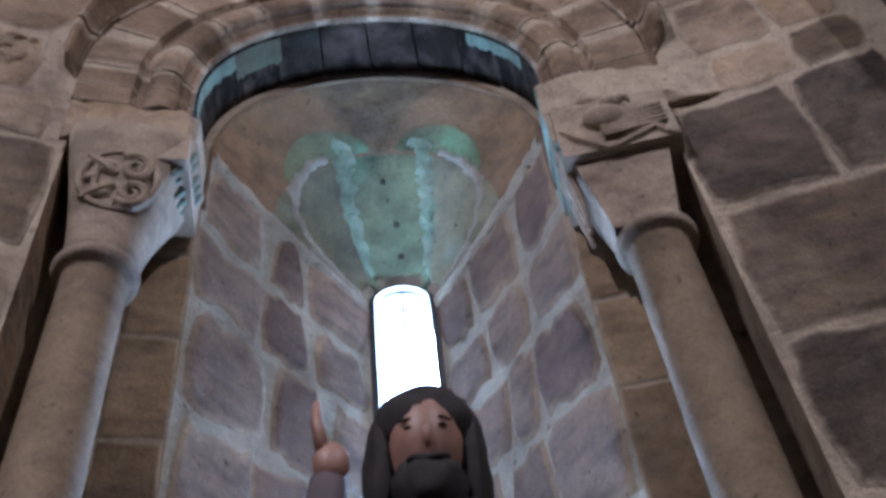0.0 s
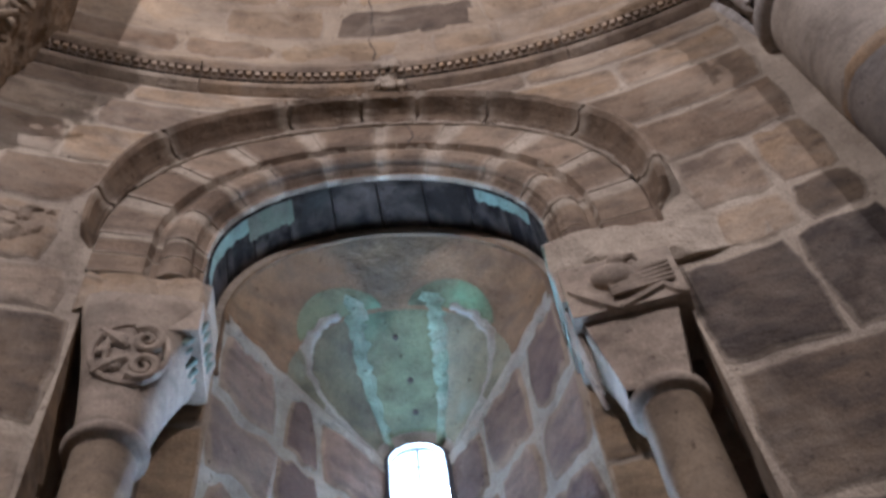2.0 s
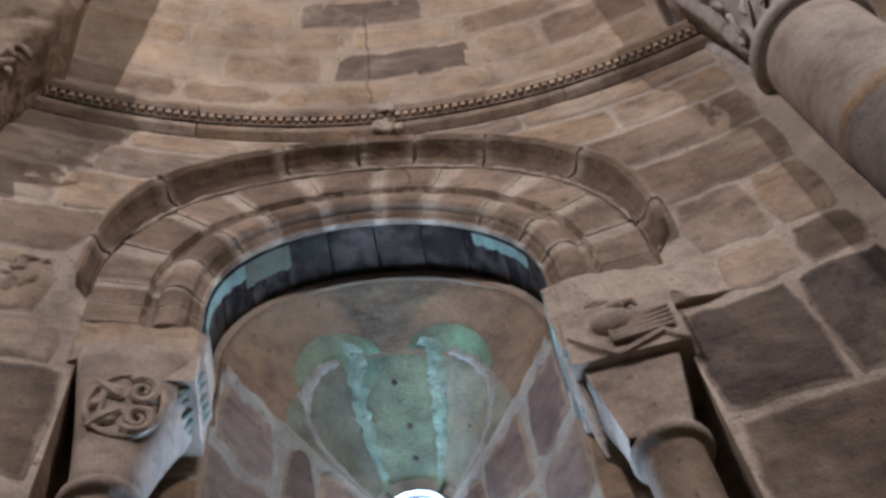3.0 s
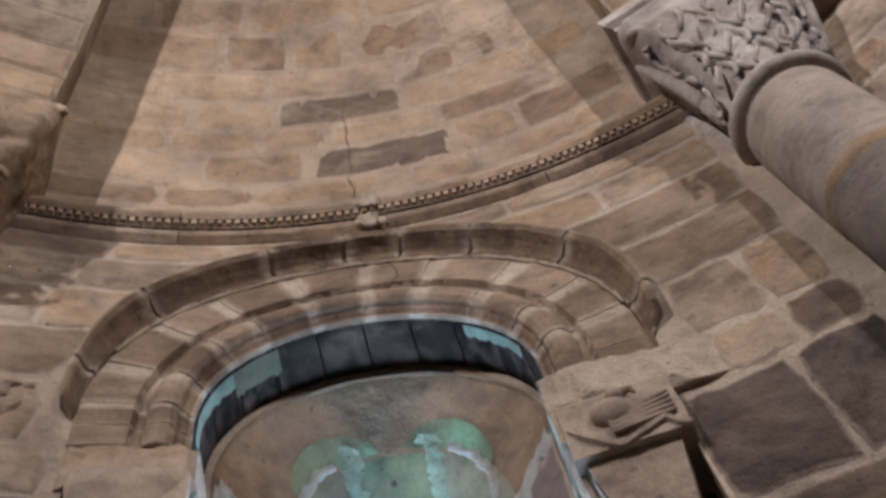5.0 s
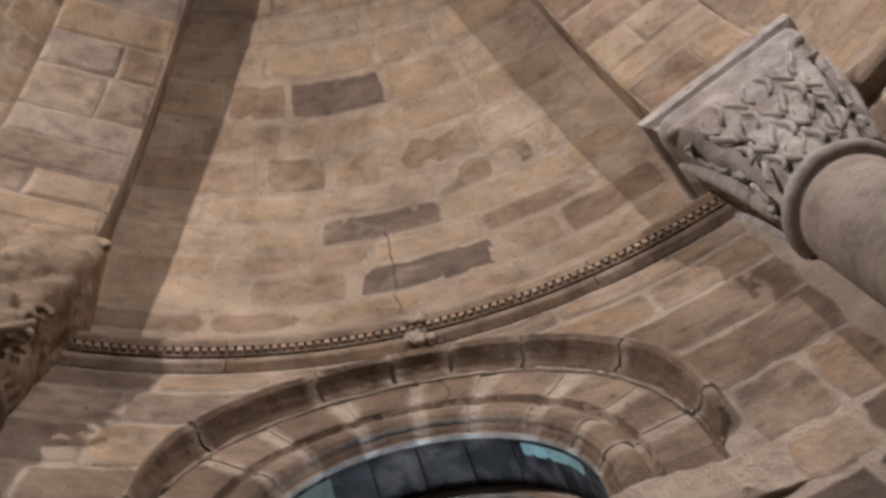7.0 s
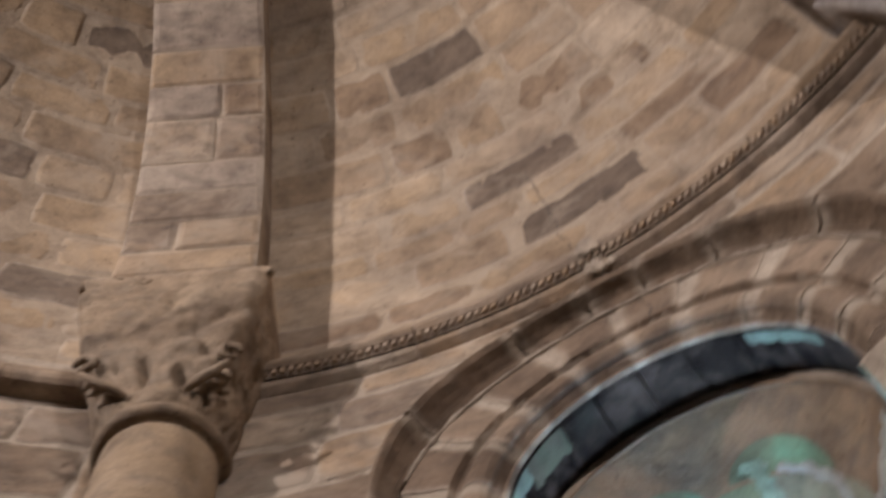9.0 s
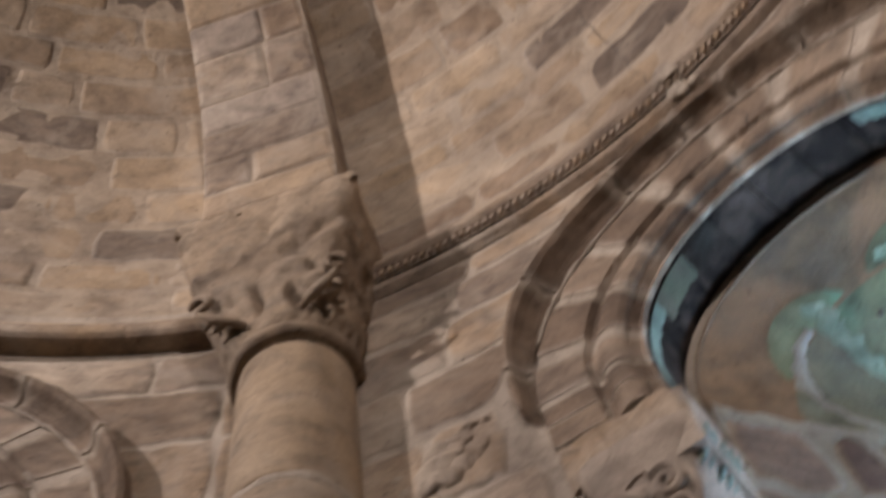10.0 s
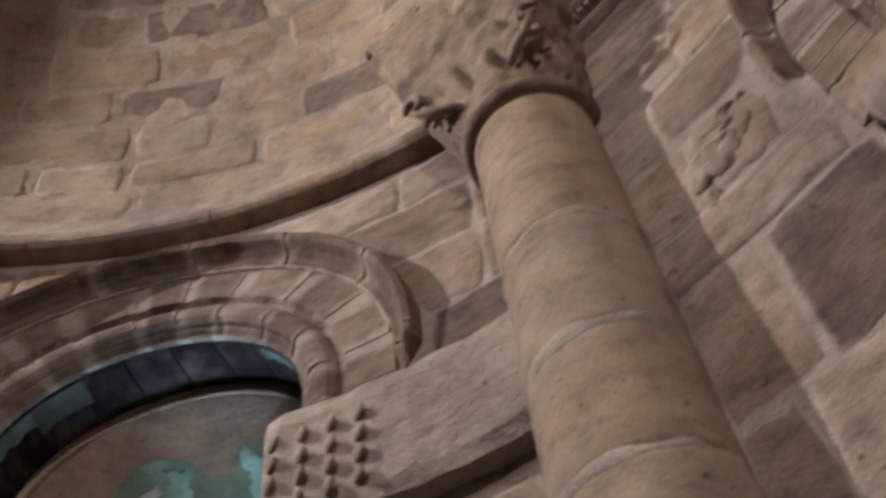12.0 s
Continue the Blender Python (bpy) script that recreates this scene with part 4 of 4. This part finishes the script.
def rib_place(az, off):
    """Place on a rib: s metres across, degrees up the dome, h proud of the dome."""
    def f(s, el, h):
        c = dome(az, el, h)
        t = P(az + 90, 1, 0)
        return c + t * (s + off)
    return f


for az in COL_AZ:
    rib = thing("vault_rib", "broad plain rib of squared tan sandstone blocks", "rib", "structure")
    f = rib_place(az, RIB_OFF * (1 if az > 0 else -1))
    bm = bmesh.new()
    g = RIB_UP - 0.012
    els = [2 + 88 * i / 40 for i in range(41)]
    sheet(bm, [[f(-RIB_HALF + 0.006, e, -0.02), f(-RIB_HALF + 0.006, e, g), f(RIB_HALF - 0.006, e, g), f(RIB_HALF - 0.006, e, -0.02)] for e in els])
    part("mortar_core", bm, DOME_MORTAR, rib)
    rng = random.Random(int(az * 7) + 900)
    e = 2.6
    while e < 86:
        e2 = e + rng.uniform(3.6, 6.4)
        cut = rng.choice([None, rng.uniform(-0.12, 0.14), rng.uniform(-0.1, 0.15)])
        spans = [(-RIB_HALF, RIB_HALF)] if cut is None else [(-RIB_HALF, cut - 0.006), (cut + 0.006, RIB_HALF)]
        for a, b in spans:
            bm = bmesh.new()
            ev = 0.08
            jx = lambda: rng.uniform(0.018, 0.045)  # noqa: E731
            pr = RIB_UP + rng.uniform(-0.003, 0.004)
            o = [f(a, e + ev, -0.02), f(b, e + ev, -0.02), f(b, e2 - ev, -0.02), f(a, e2 - ev, -0.02)]
            m1 = [f(a, e + ev, pr - 0.012), f(b, e + ev, pr - 0.012), f(b, e2 - ev, pr - 0.012), f(a, e2 - ev, pr - 0.012)]
            i1 = [f(a + jx(), e + ev + jx() * 14, pr), f(b - jx(), e + ev + jx() * 14, pr), f(b - jx(), e2 - ev - jx() * 14, pr), f(a + jx(), e2 - ev - jx() * 14, pr)]
            rim = bm.verts.layers.float.new("rim")
            vs = sheet(bm, [o, m1, i1], close_u=True)
            for ring, value in zip(vs, (0.1, 0.85, 0.0)):
                for x in ring:
                    x[rim] = value
            bm.faces.new(vs[-1])
            part("rib_stone", bm, rng.choice((DOME, DOME, STONE, CARVED, DOME_BROWN)), rib)
        e = e2

bm = bmesh.new()
prng = random.Random(5)
for k in range(70):
    z = ZC + 0.10 - 0.30 * prng.random()
    inner = 0.088 if z > ZC + 0.01 else 0.05 if z > ZC - 0.09 else 0.006
    p = P(1.6 + prng.gauss(0, 0.32) + 1.5 * max(ZC - 0.08 - z, 0), R - inner + prng.uniform(0.004, 0.014), z)
    blob(bm, p, (prng.uniform(0.012, 0.030), prng.uniform(0.010, 0.016), prng.uniform(0.016, 0.040)), sub=2)
for v in bm.verts:
    v.co += Vector([0.006 * noise.noise(v.co * 40 + Vector((q * 3.7, 0, 0))) for q in range(3)])
smooth(bm)
tagged(part("mortar_patch", bm, MORTAR), "pale rough mortar patch over the broken cornice", "mortar patch", "", "structure")


def broken_stone(az, z, label):
    """A rough stump left in the wall where a carved stone was knocked off."""
    bm = bmesh.new()
    for k in range(46):
        q = prng.gauss(0, 1), prng.gauss(0, 1)
        p = P(az + q[0] * 1.1, R - 0.004 + 0.008 * abs(q[0]), z + q[1] * 0.055 + 0.03 * q[0])
        blob(bm, p, (prng.uniform(0.025, 0.06), prng.uniform(0.014, 0.024), prng.uniform(0.022, 0.05)), sub=3)
    for v in bm.verts:
        v.co += Vector([0.012 * noise.noise(v.co * 26 + Vector((q * 3.7, 0, 0))) for q in range(3)])
    return tagged(part("broken_stone", bm, STONE), label, "stone", "", "structure")


broken_stone(-18.6, 4.46, "rough broken ochre stump of a stone in the wall")


def crack(place, n, step, label):
    bm = bmesh.new()
    x, pts = 0.0, []
    for k in range(n):
        x += prng.uniform(-1, 1) * step
        pts.append(place(x, k))
    tube(bm, pts, [0.0008 + 0.0022 * prng.random() for _ in pts], 5)
    return tagged(part("wall_crack", bm, CRACK), label, "crack", "", "structure")


crack(lambda x, k: P(1.9 + x, R - 0.108 + 0.002 * k, ZS + RH + 0.02 - 0.008 * k), 12, 0.18, "thin dark crack across the window's hood")
crack(lambda x, k: P(2.2 + x, R - 0.013, ZS + RV - 0.008 - 0.011 * k), 17, 0.14, "thin dark crack through the window's arch stones")
crack(lambda x, k: dome(0.6 + x, 1.8 + 0.45 * k, 0.009), 34, 0.20, "thin dark crack in the half dome's masonry")

def statue():
    bm = bmesh.new()

    def add(fn, index):
        n0 = len(bm.faces)
        fn()
        bm.faces.ensure_lookup_table()
        for f in bm.faces[n0:]:
            f.material_index = index
            f.smooth = True
    x, y, z = STATUE
    # robe, neck, head, hair, beard, raised forearm with a pointing finger: plain forms
    add(lambda: lathe(bm, (x, y), [(0.20, 1.2), (0.19, z - 0.75), (0.17, z - 0.5), (0.17, z - 0.36), (0.11, z - 0.29), (0.05, z - 0.25)], 24, wobble=lambda a, q: 0.012 * math.sin(7 * a + q)), 2)
    body = len(bm.verts)
    add(lambda: blob(bm, (x, y - 0.018, z - 0.125), (0.066, 0.082, 0.102), sub=3), 0)
    for s in (-1, 1):
        add(lambda: blob(bm, (x + s * 0.028, y - 0.084, z - 0.098), (0.018, 0.008, 0.0022)), 1)
        add(lambda: blob(bm, (x + s * 0.027, y - 0.0885, z - 0.113), (0.010, 0.006, 0.0025)), 1)
    add(lambda: blob(bm, (x, y - 0.096, z - 0.132), (0.009, 0.011, 0.020)), 0)
    add(lambda: blob(bm, (x, y + 0.010, z - 0.078), (0.090, 0.094, 0.080), sub=4), 1)
    for s in (-1, 1):
        add(lambda: blob(bm, (x + s * 0.074, y - 0.004, z - 0.18), (0.030, 0.060, 0.13), sub=3), 1)
    add(lambda: blob(bm, (x, y - 0.047, z - 0.203), (0.064, 0.058, 0.060), sub=4), 1)
    add(lambda: blob(bm, (x, y - 0.083, z - 0.166), (0.036, 0.018, 0.010), sub=3), 1)
    for f in bm.faces:
        if f.material_index == 1:
            for v in f.verts:
                v.tag = True
    for v in bm.verts:
        if v.tag:
            q = Vector(((v.co.x - x) * 60, (v.co.y - y) * 60, v.co.z * 14))
            v.co += (v.co - Vector((x, y, v.co.z))).normalized() * 0.011 * noise.noise(q)
    # the head bows forward
    bm.verts.ensure_lookup_table()
    pivot = Vector((x, y, z - 0.17))
    bmesh.ops.rotate(bm, cent=pivot, matrix=Matrix.Rotation(radians(15), 3, "X"), verts=bm.verts[body:])
    add(lambda: tube(bm, [Vector((x - 0.19, y - 0.02, z - 0.55)), Vector((x - 0.17, y - 0.10, z - 0.38)), Vector((x - 0.155, y - 0.12, z - 0.25))], [0.05, 0.04, 0.028], 10), 2)
    add(lambda: blob(bm, (x - 0.15, y - 0.12, z - 0.215), (0.030, 0.022, 0.038), sub=2), 0)
    add(lambda: tube(bm, [Vector((x - 0.162, y - 0.125, z - 0.20)), Vector((x - 0.172, y - 0.128, z - 0.14)), Vector((x - 0.173, y - 0.125, z - 0.095))], [0.011, 0.010, 0.006], 8), 0)
    return tagged(part("statue", bm, [SKIN, HAIR, ROBE]), "painted wooden statue with dark hair, beard and raised hand", "statue")


STATUE = (0.07, 3.24, 2.905)
statue()
bm = bmesh.new()
box_at(bm, Matrix.Translation((STATUE[0], STATUE[1], 0.6)), 0.5, 0.5, 1.2, 0.02)
tagged(part("pedestal", bm, STONE), "plain stone pedestal under the painted statue", "pedestal")


# ---- masonry pieces ----
def wall_courses(azc, half, seed, z_low, z_high, parent, solid=False, beds=()):
    """Squared stones of one bay, cut to the hood of the window."""
    rng = random.Random(seed)
    place = lambda u, v, h: P(azc + math.degrees(u / R), R - h, v)  # noqa: E731
    edge = R * radians(half) - 0.17

    def hole(z):
        if solid:
            return 0.0
        if z < ZI - 0.2:
            return 0.828
        if z < ZI:
            return 0.88
        if z < ZS + RH:
            return math.sqrt(max((RH + 0.012) ** 2 - max(z - ZS, 0) ** 2, 0))
        return 0.0
    z = z_low
    while z < z_high - 0.06:
        z2 = min([q for q in beds if q > z + 0.05] or [min(z + rng.uniform(0.20, 0.36), z_high)])
        low_bed = bool(beds) and z2 <= max(beds)
        if z_high - z2 < 0.1:
            z2 = z_high
        for s in (-1, 1):
            h0, h1 = hole(z + 0.01), hole(z2 - 0.01)
            if z < ZI - 0.2 < z2 and not solid:
                h0 = h1 = 0.88
            u = max(h0, h1) if max(h0, h1) > 0 else 0.0
            first = True
            lo0, lo1 = h0, h1
            if h0 == 0 and h1 == 0 and s == 1:
                lo0 = lo1 = rng.uniform(-0.2, 0.05)
            big = 1.45 if low_bed and s > 0 else 1.0
            cut = u + rng.uniform(0.2, 0.5) * big
            while lo0 < edge - 0.05:
                hi = cut if cut < edge - 0.15 else edge
                hi = max(hi, lo0 + 0.1, lo1 + 0.1)
                hi = min(hi, edge)
                g = rng.uniform(0.004, 0.011)
                q = rng.uniform(-0.012, 0.012)
                a, b = (lo0 + g, hi - g), (lo1 + g, hi - g)
                if hi - min(lo0, lo1) > 0.07 and hi - max(lo0, lo1) > 0.065:
                    if s == 1:
                        uu = (a, b)
                    else:
                        uu = ((-a[1], -a[0]), (-b[1], -b[0]))
                    bm = bmesh.new()
                    block(bm, place, uu, z + rng.uniform(0.004, 0.012), z2 - rng.uniform(0.003, 0.009), rng.uniform(0.003, 0.010), rng)
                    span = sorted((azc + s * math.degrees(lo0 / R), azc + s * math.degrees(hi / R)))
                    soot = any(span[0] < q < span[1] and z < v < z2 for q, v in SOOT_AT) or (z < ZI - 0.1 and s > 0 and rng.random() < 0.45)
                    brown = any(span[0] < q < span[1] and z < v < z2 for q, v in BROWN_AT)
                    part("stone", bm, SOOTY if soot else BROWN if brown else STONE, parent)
                lo0 = lo1 = hi
                cut = hi + rng.uniform(0.28, 0.85) * big
                if hi >= edge:
                    break
        z = z2


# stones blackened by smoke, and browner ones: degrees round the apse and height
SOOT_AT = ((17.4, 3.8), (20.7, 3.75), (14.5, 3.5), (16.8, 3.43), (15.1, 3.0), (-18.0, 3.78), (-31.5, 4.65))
BROWN_AT = ((18.1, 4.89), (15.0, 5.1), (-16.5, 4.7), (-36.0, 5.1))
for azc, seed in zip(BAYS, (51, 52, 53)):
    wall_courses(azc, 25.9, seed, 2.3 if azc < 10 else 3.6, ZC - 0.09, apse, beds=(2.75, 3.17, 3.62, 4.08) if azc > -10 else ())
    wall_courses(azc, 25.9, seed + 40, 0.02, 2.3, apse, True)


def dome_courses(az0, az1, seed, e0, e1, parent):
    rng = random.Random(seed)
    place = lambda u, v, h: dome(u, v, h)  # noqa: E731
    e = e0
    while e < e1:
        e2 = e + rng.uniform(3.2, 5.2)
        c = math.cos(radians(e))
        a = az0
        while a < az1 - 1.0:
            b = a + math.degrees(rng.uniform(0.28, 0.72) / (RD * c))
            if az1 - b < math.degrees(0.2 / (RD * c)):
                b = az1
            g = math.degrees(rng.uniform(0.007, 0.016) / (RD * c))
            bm = bmesh.new()
            block(bm, place, ((a + g, b - g), (a + g, b - g)), e + rng.uniform(0.1, 0.25), e2 - rng.uniform(0.05, 0.15), rng.uniform(0.002, 0.007), rng, edge=0.62, rough=0.14)
            hit = lambda spots: any(a < q < b and e < v < e2 for q, v in spots)  # noqa: E731
            part("stone", bm, DOME_DARK if hit(DARK_DOME) else DOME_BROWN if hit(BROWN_DOME) else DOME, parent)
            a = b
        e = e2


# darker stones of the vault: degrees round and up
DARK_DOME = ((3.6, 35.0), (2.5, 14.2), (0.0, 8.3), (-41.0, 40.6), (-62.0, 30.2), (-51.0, 14.1), (-42.0, 12.4), (-47.0, 27.0))
BROWN_DOME = ((-9.5, 22.0), (12.0, 13.0), (-6.7, 3.1), (-14.0, 3.0), (7.0, 18.0), (16.0, 6.0), (9.0, 27.0), (-13.0, 33.0))
dome_courses(-22.0, 22.6, 71, 1.6, 62, vault)
dome_courses(-84, -29.5, 72, 1.6, 55, vault)
dome_courses(30.0, 62, 73, 1.6, 50, vault)
